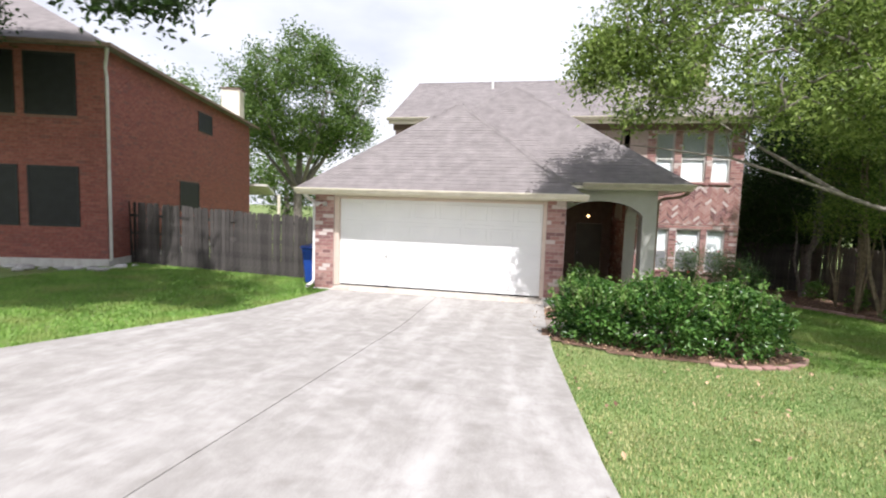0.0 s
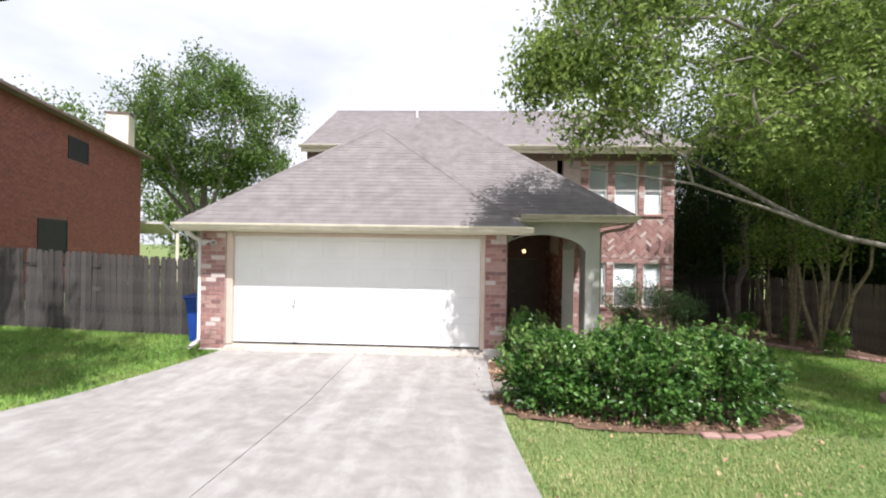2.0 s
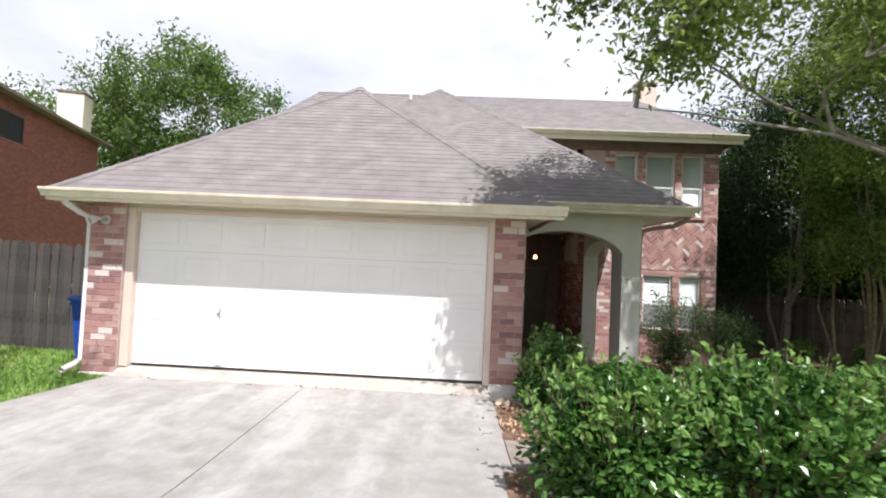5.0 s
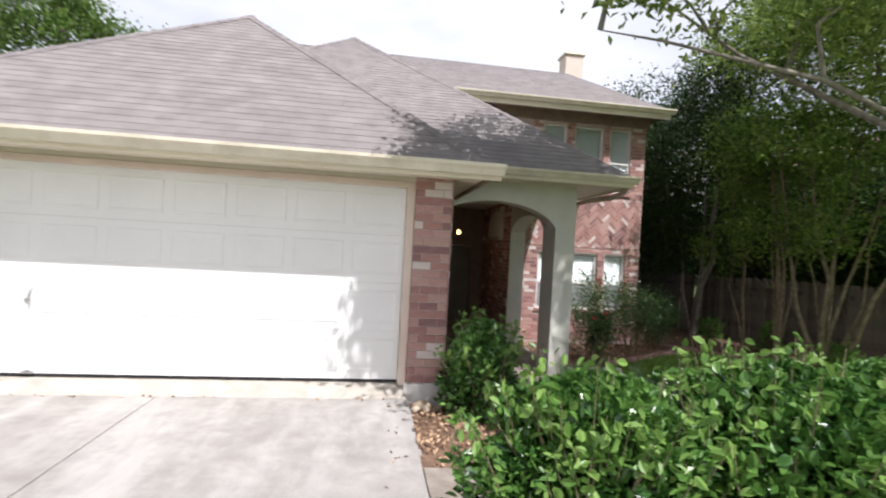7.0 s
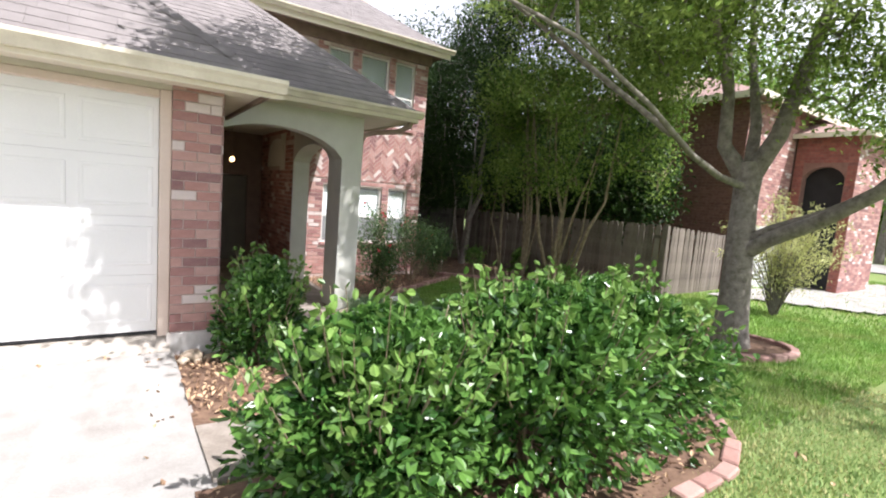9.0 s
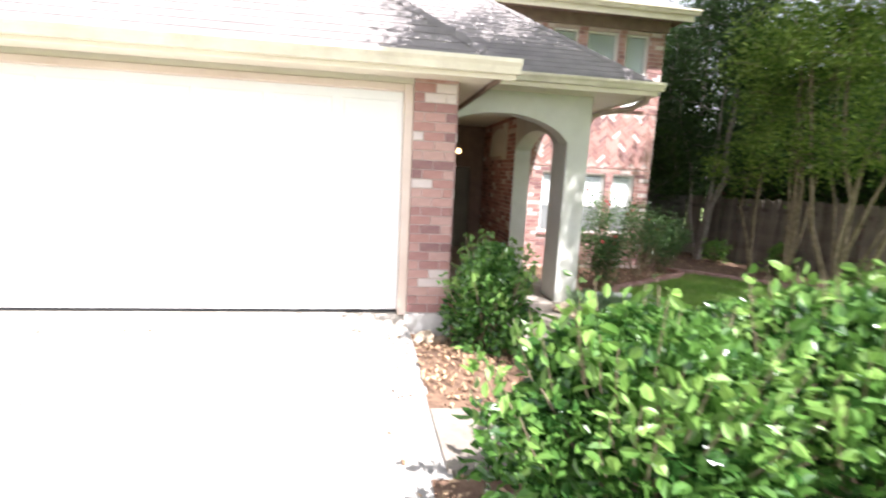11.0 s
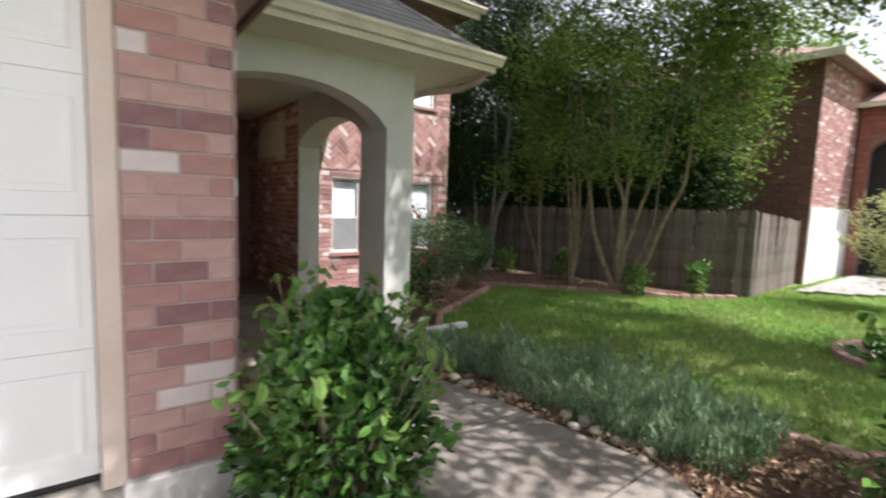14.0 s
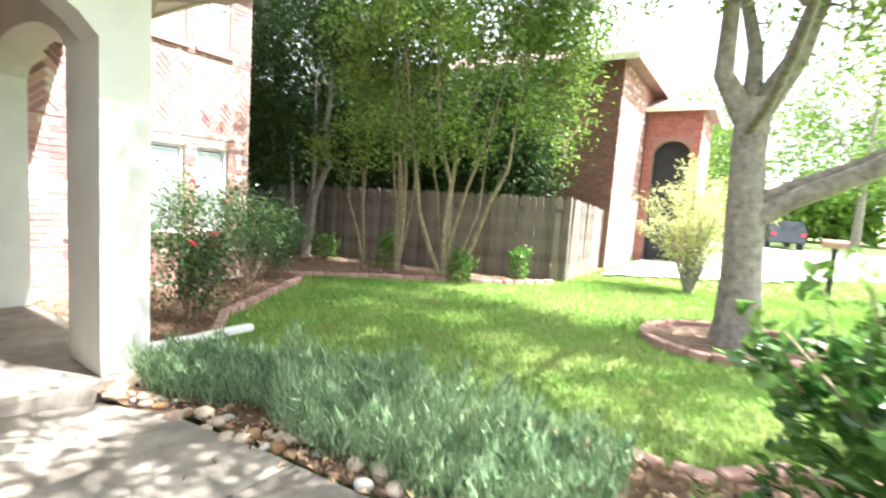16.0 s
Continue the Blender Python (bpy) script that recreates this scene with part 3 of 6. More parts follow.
def coursed(u0, u1, v0, v1, holes=(), length=BLEN, course=COURSE):
    """Running-bond rectangles on a wall, cut round rectangular holes."""
    out, row, v = [], 0, v0
    while v + course * 0.6 < v1:
        top = min(v + course - JOINT, v1)
        edges = [u0]
        u = u0 + (length if row % 2 == 0 else length / 2)
        while u < u1 - 0.05:
            edges.append(u)
            u += length
        edges.append(u1)
        for a, b in zip(edges[:-1], edges[1:]):
            spans = [(a, b - JOINT)]
            for hu0, hu1, hv0, hv1 in holes:
                if top > hv0 and v < hv1:
                    nxt = []
                    for s, e in spans:
                        if e <= hu0 or s >= hu1:
                            nxt.append((s, e))
                        else:
                            if s < hu0 - 0.02:
                                nxt.append((s, hu0))
                            if e > hu1 + 0.02:
                                nxt.append((hu1, e))
                    spans = nxt
            out += [(s, e, v, top) for s, e in spans if e - s > 0.015]
        v += course
        row += 1
    return out


def structure(name, bm, mat, label, category="wall", bevel=0.0):
    return tagged(part(name, bm, mat, None, "", bevel=bevel), label, category, kind="structure")


def brick_pieces(parent, origin, u, v, w, rects, depth=0.009):
    """Bricks as objects of their own; equal sizes share one mesh."""
    shared = {}
    r = np.random.default_rng(8)
    rot = Matrix((u, v, w)).transposed().to_4x4()
    for u0, u1, v0, v1 in rects:
        key = (round(u1 - u0, 2), round(v1 - v0, 3))
        if key not in shared:
            hu, hv = (u1 - u0) / 2, (v1 - v0) / 2
            vs = [(su * (hu - sh), sv * (hv - sh), d) for d, sh in ((-0.03, 0), (depth - 0.003, 0), (depth, 0.004)) for su, sv in ((-1, -1), (1, -1), (1, 1), (-1, 1))]
            fs = [(0, 1, 5, 4), (1, 2, 6, 5), (2, 3, 7, 6), (3, 0, 4, 7), (4, 5, 9, 8), (5, 6, 10, 9), (6, 7, 11, 10), (7, 4, 8, 11), (8, 9, 10, 11)]
            me = bpy.data.meshes.new("brick")
            me.from_pydata(vs, [], fs)
            me.materials.append(BRICK)
            shared[key] = me
        ob = new("brick", shared[key])
        c = Vector(origin) + Vector(u) * (u0 + u1) / 2 + Vector(v) * (v0 + v1) / 2 + Vector(w) * float(r.uniform(-0.002, 0.002))
        ob.parent = parent
        ob.matrix_local = Matrix.Translation(c) @ rot


X, Y, Z = (1, 0, 0), (0, 1, 0), (0, 0, 1)
# right pier between the garage door and the porch, and the left pier
pier_r = structure("wall_pier_right", boxes((0.085, 0.489, -0.121, 2.19, -0.07, 2.34)), MORTAR, "mottled pink brick garage pier and side wall")
pier_l = structure("wall_pier_left", boxes((-5.489, -5.005, -0.121, 6.0, -0.12, 2.34)), MORTAR, "mottled pink brick garage pier with a floodlight")
structure("footing_right", prism([(0.055, -0.5), (0.062, -0.01), (0.075, 0.004), (0.502, 0.004), (0.515, -0.012), (0.525, -0.5)], -0.16, 2.19), FOOTING, "exposed pale concrete footing under the brick pier", "footing", 0.008)
structure("footing_left", boxes((-5.52, -4.99, -0.15, 6.0, -0.45, -0.12)), FOOTING, "exposed pale concrete footing under the brick pier", "footing", 0.01)
structure("wall_garage_header", boxes((-5.005, 0.085, -0.07, 0.05, 2.17, 2.34)), PAINT, "cream painted board above the garage door", "wall")
structure("wall_garage_back", boxes((-5.0, 0.085, 0.12, 0.2, -0.1, 2.17)), ROOM_DARK, "dark garage interior wall", "wall")
casing = empty("garage_door_casing", pose(0, 0, 0), "tan painted wooden casing round the garage door", "door casing", kind="structure")
part("casing_side", boxes((-5.003, -4.885, -0.09, 0.06, -0.03, 2.168)), CASING, casing, bevel=0.006)
part("casing_side", boxes((-0.005, 0.083, -0.09, 0.06, -0.03, 2.168)), CASING, casing, bevel=0.006)
part("casing_head", boxes((-4.883, -0.007, -0.085, 0.06, 2.10, 2.168)), CASING, casing, bevel=0.006)

# garage door of four sections with raised panels
gdoor = empty("door_garage", pose(0, 0, 0), "white sectional garage door with raised panels, closed", "garage door", kind="structure")
SEC = 2.10 / 4
for k in range(4):
    z0 = 0.005 + k * SEC
    section = part("door_section", boxes((-4.88, -0.01, 0.0, 0.045, z0, z0 + SEC - 0.002)), DOOR_WHITE, gdoor)
    for c in range(8):
        bm = bmesh.new()
        w = 4.87 / 8
        xa, xb, za, zb = -4.88 + c * w + 0.04, -4.88 + (c + 1) * w - 0.04, z0 + 0.085, z0 + SEC - 0.085
        ring = []
        for (dx, dy) in ((0, 0.002), (0.004, -0.007), (0.024, -0.007), (0.036, -0.003)):
            ring.append([bm.verts.new((x, dy, z)) for x, z in ((xa + dx, za + dx), (xb - dx, za + dx), (xb - dx, zb - dx), (xa + dx, zb - dx))])
        for r0, r1 in zip(ring[:-1], ring[1:]):
            for i in range(4):
                bm.faces.new((r0[i], r0[(i + 1) % 4], r1[(i + 1) % 4], r1[i]))
        bm.faces.new(ring[-1])
        part("raised_panel", bm, DOOR_WHITE, section)
part("bottom_seal", boxes((-4.88, -0.01, 0.004, 0.04, -0.02, 0.006)), BLACK, gdoor, "black rubber seal")
tubes("handle", [([(-3.66, 0.0, 0.70), (-3.66, -0.045, 0.71), (-3.655, -0.05, 0.78), (-3.65, -0.045, 0.85), (-3.65, 0.0, 0.86)], 0.009), ([(-3.71, -0.012, 0.74), (-3.66, -0.02, 0.735)], 0.012)], CHROME, gdoor, "small steel lift handle")

part("foot_bracket", boxes((-3.70, -3.60, -0.03, 0.0, 0.006, 0.03), (-3.67, -3.63, -0.03, -0.012, 0.03, 0.045)), CHROME, gdoor, "small steel step bracket", bevel=0.004)

# porch walls of stucco with arches
def arch_outline(u0, u1, spring, crown, base, top, a0, a1, n=18):
    """A wall from u0 to u1 with an arched hole from a0 to a1."""
    pts = [(u0, base), (u0, top), (u1, top), (u1, base), (a1, base)]
    for i in range(n + 1):
        t = i / n
        u = a1 + (a0 - a1) * t
        s = 2 * t - 1
        pts.append((u, spring + (crown - spring) * (1 - abs(s) ** 2.2) ** 0.75))
    pts.append((a0, base))
    return pts


structure("wall_porch_front", prism(arch_outline(0.492, 2.89, 1.90, 2.27, -0.52, 2.66, 0.52, 2.555), 2.19, 2.50), STUCCO, "pale greenish stucco porch wall with a low arch", bevel=0.0)
side = prism([(y, z) for y, z in arch_outline(2.502, 5.88, 1.90, 2.20, -0.52, 2.66, 2.80, 4.84)], 2.562, 2.89, "x")
structure("wall_porch_side", side, STUCCO, "pale stucco porch side wall with an arched opening")
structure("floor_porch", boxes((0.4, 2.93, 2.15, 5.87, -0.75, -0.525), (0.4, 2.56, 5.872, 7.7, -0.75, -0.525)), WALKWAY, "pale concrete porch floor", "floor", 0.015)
structure("ceiling_porch", boxes((0.4, 2.56, 2.502, 7.7, 2.6, 2.64)), STUCCO, "painted porch ceiling", "ceiling")
back = structure("wall_porch_back", boxes((2.562, 2.75, 5.884, 7.7, -0.52, 2.6)), MORTAR, "shaded brick side wall inside the porch")
brick_pieces(back, (2.562, 0, 0), (0, -1, 0), Z, (-1, 0, 0), coursed(-7.6, -4.86, -0.52, 2.6, [(-6.9, -5.45, 1.8, 2.5)]))
bm = prism([(5.5, 1.82), (6.85, 1.82)] + [(6.175 + 0.675 * math.cos(a), 2.05 + 0.38 * math.sin(a)) for a in np.linspace(0, math.pi, 14)], 2.535, 2.565, "x")
part("niche_panel", bm, STUCCO, back, "pale arched stucco niche")
many_boxes("bricks", (0.489, 0, 0), (0, 1, 0), Z, X, coursed(2.5, 7.6, -0.5, 2.6), 0.009, BRICK, pier_r)["kind"] = "stuff"
part("garage_side_wall", boxes((0.085, 0.489, 2.19, 7.7, -0.5, 2.6)), MORTAR, pier_r)
front_door = empty("door_front", pose(0, 0, 0), "dark olive front door in deep porch shade", "door", kind="structure")
part("door_leaf", boxes((1.3, 2.22, 7.62, 7.67, -0.52, 1.56), (1.4, 1.71, 7.605, 7.62, -0.35, 0.35), (1.81, 2.12, 7.605, 7.62, -0.35, 0.35), (1.4, 1.71, 7.605, 7.62, 0.5, 1.42), (1.81, 2.12, 7.605, 7.62, 0.5, 1.42)), DOOR_DARK, front_door)
part("door_frame", boxes((0.49, 1.29, 7.6, 7.7, -0.52, 2.6), (2.23, 2.56, 7.6, 7.7, -0.52, 2.6), (1.29, 2.23, 7.6, 7.7, 1.57, 2.6)), DARK_TRIM, front_door)
tubes("door_knob", [([(1.37, 7.61, 0.45), (1.37, 7.56, 0.45)], [0.02, 0.03])], CHROME, front_door)
porch_lamp = empty("porch_lamp", pose(1.5, 5.4, 2.6), "small warm lit porch ceiling lamp", "lamp")
tubes("canopy", [([(0, 0, 0), (0, 0, -0.03)], [0.07, 0.06]), ([(0, 0, -0.03), (0, 0, -0.70)], 0.008)], DARK_TRIM, porch_lamp)
tubes("shade", [([(0, 0, -0.70), (0, 0, -0.72), (0, 0, -0.78), (0, 0, -0.80)], [0.02, 0.042, 0.048, 0.02])], LAMP_GLOW, porch_lamp, "warm glowing glass shade", 12)
bulb = new("porch_bulb", bpy.data.lights.new("porch_bulb", "POINT"))
bulb.location, bulb.data.energy, bulb.data.color, bulb.data.shadow_soft_size = (1.5, 5.4, 1.62), 1, (1, 0.72, 0.4), 0.08

# main two-storey wall with windows
WIN = [(3.57, 4.14), (4.36, 5.10), (5.28, 5.83)]
holes = [(a, b, 0.14, 1.52) for a, b in WIN] + [(a, b, 3.06, 4.65) for a, b in WIN]
spans, xe = [(-5.4, 0.49, 5.9, 6.15, -0.8, 5.0), (0.49, 2.562, 5.9, 6.15, 2.65, 5.0)], [2.895] + [v for ab in WIN for v in ab] + [6.2]
spans.append((2.76, 2.895, 5.9, 6.15, -0.8, 5.0))
for i in range(0, len(xe), 2):
    spans.append((xe[i], xe[i + 1], 5.9, 6.15, -0.8, 5.0))
for a, b in WIN:
    spans += [(a, b, 5.9, 6.15, -0.8, 0.14), (a, b, 5.9, 6.15, 1.52, 3.06), (a, b, 5.9, 6.15, 4.65, 5.0)]
wall_main = structure("wall_main", boxes(*spans), MORTAR, "two-storey wall of mottled pink brick with a herringbone band")
structure("wall_right_end", boxes((5.95, 6.2, 6.15, 13.2, -0.8, 5.0)), MORTAR, "pink brick end wall of the house")
structure("wall_left_end", boxes((-5.4, -5.15, 6.15, 13.2, -0.8, 5.0)), PAINT, "pale sided end wall of the upper storey")
structure("wall_rear", boxes((-5.4, 6.2, 13.2, 13.4, -0.8, 5.0)), PAINT, "pale rear wall of the house")
# brown trim colour stands in for the shade under the eave
structure("frieze_main", boxes((-5.45, 6.24, 5.82, 5.897, 4.72, 4.95)), DARK_TRIM, "frieze board under the eave, its shade put into dark brown", "trim")
rects = coursed(2.9, 6.2, -0.62, 1.66, holes) + coursed(3.3, 6.2, 2.98, 4.72, holes)
many_boxes("bricks", (0, 5.9, 0), X, Z, (0, -1, 0), rects, 0.010, BRICK, wall_main)["kind"] = "stuff"
many_boxes("bricks", (6.2, 0, 0), Y, Z, X, coursed(5.9, 9.0, -0.62, 4.9), 0.010, BRICK, wall_main)["kind"] = "stuff"
herring, hl, hw = [], 0.235, 0.0785
c45 = math.sqrt(0.5)
for i in range(-60, 60):
    for j in range(-60, 60):
        for (cu, cv, ang) in ((hl / 2, hw / 2, 0), (hw / 2 + hl, hl / 2 + hw - hl, 90)):
            pu, pv = cu + i * hw + j * hl, cv + i * hw - j * hl
            uu, vv = 4.55 + (pu - pv) * c45, 2.32 + (pu + pv) * c45
            if 2.95 < uu < 6.12 and 1.72 < vv < 2.92:
                herring.append((uu - hl / 2 + 0.005, uu + hl / 2 - 0.005, vv - hw / 2 + 0.005, vv + hw / 2 - 0.005, ang + 45))
many_boxes("herringbone_bricks", (0, 5.9, 0), X, Z, (0, -1, 0), herring, 0.009, BRICK, wall_main)["kind"] = "stuff"
soldier = [(6.2 - (k + 1) * 0.0785 + 0.005, 6.2 - k * 0.0785, z, z + 0.04) for k in range(40) for z in (1.665, 2.935)]
many_boxes("band_bricks", (0, 5.9, 0), X, Z, (0, -1, 0), soldier, 0.014, BRICK, wall_main)["kind"] = "stuff"


def window(name, x0, x1, z0, z1, y, label, screened=False):
    w = empty(name, pose(0, 0, 0), label, "window", kind="structure")
    t = 0.045
    bm = boxes((x0, x0 + t, y + 0.05, y + 0.12, z0, z1), (x1 - t, x1, y + 0.05, y + 0.12, z0, z1), (x0 + t, x1 - t, y + 0.05, y + 0.12, z1 - t, z1), (x0 + t, x1 - t, y + 0.05, y + 0.12, z0, z0 + t))
    part("window_frame", bm, WINDOW_WHITE, w)
    zm = z0 + (z1 - z0) * 0.47
    part("meeting_rail", boxes((x0 + t, x1 - t, y + 0.055, y + 0.10, zm - 0.02, zm + 0.02)), WINDOW_WHITE, w)
    for za, zb, dy in ((z0 + t, zm - 0.02, 0.07), (zm + 0.02, z1 - t, 0.085)):
        pane = part("pane", boxes((x0 + t, x1 - t, y + dy, y + dy + 0.006, za, zb)), GLASS, w)
        pane.visible_shadow = False
    if screened:
        part("insect_screen", boxes((x0 + t + 0.01, x1 - t - 0.01, y + 0.058, y + 0.062, z0 + t + 0.01, zm - 0.03)), SCREEN_GREY, w, "grey insect screen over the lower sash")
    n = int((z1 - z0 - 0.1) / 0.045)
    many_boxes("blind", (0, y + 0.122, 0), X, Z, (0, -1, 0), [(x0 + t, x1 - t, z0 + 0.06 + k * 0.045, z0 + 0.06 + k * 0.045 + 0.041) for k in range(n)], 0.004, BLIND, w, "pale closed blind slats")
    part("window_sill", boxes((x0 - 0.04, x1 + 0.04, y - 0.05, y + 0.05, z0 - 0.07, z0 - 0.002)), BRICK, w, "brick sill", bevel=0.006)
    part("room_backing", boxes((x0 - 0.02, x1 + 0.02, y + 0.24, y + 0.26, z0 - 0.02, z1 + 0.02)), ROOM_DARK, w)


for k, (a, b) in enumerate(WIN):
    window("window_lower_%d" % (k + 1), a, b, 0.14, 1.52, 5.9, "white double-hung window with closed blinds and a screen", True)
    window("window_upper_%d" % (k + 1), a, b, 3.06, 4.65, 5.9, "white double-hung window with closed blinds, upper storey")


# ---- roofs of overlapping shingles ----
def shingle_face(name, corners, mat, parent, label="", course=0.14, tab=0.30, seed=1, single=False):
    """corners: eave start, eave end, then the rest of a convex face. Tabs in courses, each tilted to overlap the one below."""
    r = np.random.default_rng(seed)
    P = [np.array(c, float) for c in corners]
    u = (P[1] - P[0]) / np.linalg.norm(P[1] - P[0])
    nrm = np.cross(P[1] - P[0], P[2] - P[0])
    nrm /= np.linalg.norm(nrm)
    if nrm[2] < 0:
        nrm = -nrm
    v = np.cross(nrm, u)
    if v[2] < 0:
        v = -v
    Q = np.array([((p - P[0]) @ u, (p - P[0]) @ v) for p in P])

    def clip(poly, axis, lim, keep_less):
        out = []
        for i in range(len(poly)):
            a, b = poly[i], poly[(i + 1) % len(poly)]
            ia, ib = ((a[axis] <= lim) == keep_less), ((b[axis] <= lim) == keep_less)
            if ia:
                out.append(a)
            if ia != ib:
                t = (lim - a[axis]) / (b[axis] - a[axis])
                out.append(a + (b - a) * t)
        return out

    vs, fs = [], []
    vmax = Q[:, 1].max()
    row = 0
    c = 0.0
    while c < vmax - 0.01:
        strip = clip(clip([q for q in Q], 1, c + course, True), 1, c, False)
        if len(strip) >= 3:
            s0, s1 = min(q[0] for q in strip), max(q[0] for q in strip)
            a = s0 - r.uniform(0, tab)
            while a < s1:
                bnd = a + tab * r.uniform(0.7, 1.3)
                tabp = clip(clip(strip, 0, bnd - 0.0015, True), 0, a, False)
                if len(tabp) >= 3:
                    lift = 0.0035 + r.uniform(0, 0.0015)
                    base = len(vs)
                    for q in tabp:
                        k = 1 - (q[1] - c) / course
                        vs.append(P[0] + u * q[0] + v * q[1] + nrm * (0.004 + lift * k))
                    for q in tabp:
                        vs.append(P[0] + u * q[0] + v * q[1] - nrm * 0.01)
                    n = len(tabp)
                    fs.append([base + i for i in range(n)])
                    fs += [[base + i, base + (i + 1) % n, base + n + (i + 1) % n, base + n + i] for i in range(n)]
                    if single:
                        me = bpy.data.meshes.new("shingle")
                        me.from_pydata([tuple(p) for p in vs], [], fs)
                        link("shingle", me, mat, parent)
                        vs, fs = [], []
                a = bnd
        c += course
        row += 1
    if single:
        return None
    me = bpy.data.meshes.new(name)
    me.from_pydata([tuple(p) for p in vs], [], fs)
    me.update()
    ob = link(name, me, mat, parent, label)
    ob["kind"] = "stuff"
    return ob


def slab_faces(name, faces, mat, label, thick=0.05):
    """The roof deck: each face a plate with thickness."""
    bm = bmesh.new()
    for corners in faces:
        lo = [bm.verts.new((x, y, z - thick)) for x, y, z in corners]
        hi = [bm.verts.new((x, y, z - 0.012)) for x, y, z in corners]
        bm.faces.new(hi), bm.faces.new(lo[::-1])
        for i in range(len(lo)):
            j = (i + 1) % len(lo)
            bm.faces.new((lo[i], lo[j], hi[j], hi[i]))
    return tagged(part(name, bm, mat), label, "roof", kind="structure")


# garage hip roof
E1, A1 = 2.31, (-2.50, 2.75, 4.99)
g0, g1, gr = (-5.78, -0.56, E1), (0.80, -0.56, E1), (-2.50, 7.4, 4.99)
f_s = [g0, g1, A1]
f_e = [g1, (0.80, 7.4, E1), gr, A1]
f_w = [(-5.78, 7.4, E1), g0, A1, gr]
roof1 = slab_faces("roof_garage", [f_s, f_e, f_w], SHINGLE, "grey-brown asphalt shingle hip roof over the garage")
for k, f in enumerate((f_s, f_e, f_w)):
    shingle_face("shingles", f, SHINGLE, roof1, seed=20 + k, single=k == 0)
# porch and hall roof
E2 = 2.69
p0, p1 = (0.55, 1.62, E2), (3.56, 1.62, E2)
A2, R2 = (-1.12, 6.2, 6.3), (-1.12, 8.2, 6.3)
h_s = [(-3.0, 1.62, E2), p1, A2, (-3.0, 4.32, 4.82)]
h_e = [p1, (3.56, 8.2, E2), R2, A2]
h_w = [(-3.0, 8.2, 4.82), (-3.0, 4.32, 4.82), A2, R2]
roof2 = slab_faces("roof_porch", [h_s, h_e, h_w], SHINGLE, "grey-brown shingle hip roof over the porch, dappled with tree shade")
for k, f in enumerate((h_s, h_e, h_w)):
    shingle_face("shingles", f, SHINGLE, roof2, seed=30 + k, single=k == 0)
# main roof
E3, RZ, RY = 5.06, 7.32, 9.5
m0, m1 = (-5.5, 5.38, E3), (6.52, 5.38, E3)
q0, q1 = (-5.5, RY, RZ), (5.45, RY, RZ)
n0, n1 = (-5.5, 13.62, E3), (6.52, 13.62, E3)
roof3 = slab_faces("roof_main", [[m0, m1, q1, q0], [m1, n1, q1], [n1, n0, q0, q1]], SHINGLE, "weathered grey shingle main roof")
shingle_face("shingles", [m0, m1, q1, q0], SHINGLE, roof3, seed=40, tab=0.4)
shingle_face("shingles", [m1, n1, q1], SHINGLE, roof3, seed=41, tab=0.5)
structure("gable_left", prism([(5.5, 4.98), (9.5, 7.2), (13.5, 4.98)], -5.38, -5.2, "x"), PAINT, "pale gable end")


def ridge_caps(parent, a, b):
    a, b = Vector(a), Vector(b)
    n = int((b - a).length / 0.2)
    side = (b - a).cross(Vector((0, 0, 1))).normalized()
    d = (b - a).normalized()
    vs, fs = [], []
    for i in range(n):
        p, q = a + (b - a) * (i / n), a + (b - a) * ((i + 1.25) / n)
        base = len(vs)
        for s, w, dz in ((p, 0.085, 0.03), (q, 0.085, 0.018)):
            vs += [s + side * w + Vector((0, 0, dz - 0.055)), s + Vector((0, 0, dz)), s - side * w + Vector((0, 0, dz - 0.055))]
        fs += [(base, base + 1, base + 4, base + 3), (base + 1, base + 2, base + 5, base + 4)]
    raw("ridge_cap", [tuple(p) for p in vs], fs, SHINGLE, parent)["kind"] = "stuff"


ridge_caps(roof1, g1, A1), ridge_caps(roof1, g0, A1), ridge_caps(roof1, A1, gr)
ridge_caps(roof2, p1, A2), ridge_caps(roof2, (-3.0, 4.32, 4.82), A2), ridge_caps(roof2, A2, R2), ridge_caps(roof3, q0, q1), ridge_caps(roof3, m1, q1)
tubes("roof_vent", [([(-2.2, 8.6, 6.7), (-2.2, 8.6, 7.25)], 0.05)], WHITE_METAL, roof3, "white vent pipe")


def gutter(name, a, b, label, end_cap=True, depth=0.11, drop=0.10):
    """A K-shaped gutter from a to b (top back edge), open above."""
    a, b = Vector(a), Vector(b)
    d = (b - a).normalized()
    o = d.cross(Vector((0, 0, 1)))
    prof = [(0, 0), (0, -drop), (0.55, -drop), (0.66, -drop * 0.62), (0.98, -drop * 0.28), (1.0, 0.0), (0.9, 0.0), (0.88, -drop * 0.22), (0.58, -drop * 0.9), (0.08, -drop * 0.9), (0.06, 0)]
    bm = bmesh.new()
    lo = [bm.verts.new(a + o * (u * depth) + Vector((0, 0, z))) for u, z in prof]
    hi = [bm.verts.new(b + o * (u * depth) + Vector((0, 0, z))) for u, z in prof]
    for i in range(len(prof)):
        j = (i + 1) % len(prof)
        bm.faces.new((lo[i], lo[j], hi[j], hi[i]))
    for end in (lo, hi):
        bm.faces.new([end[i] for i in (0, 1, 2, 3, 4, 5)])
    g = part(name, bm, GUTTER)
    return tagged(g, label, "gutter", kind="structure")


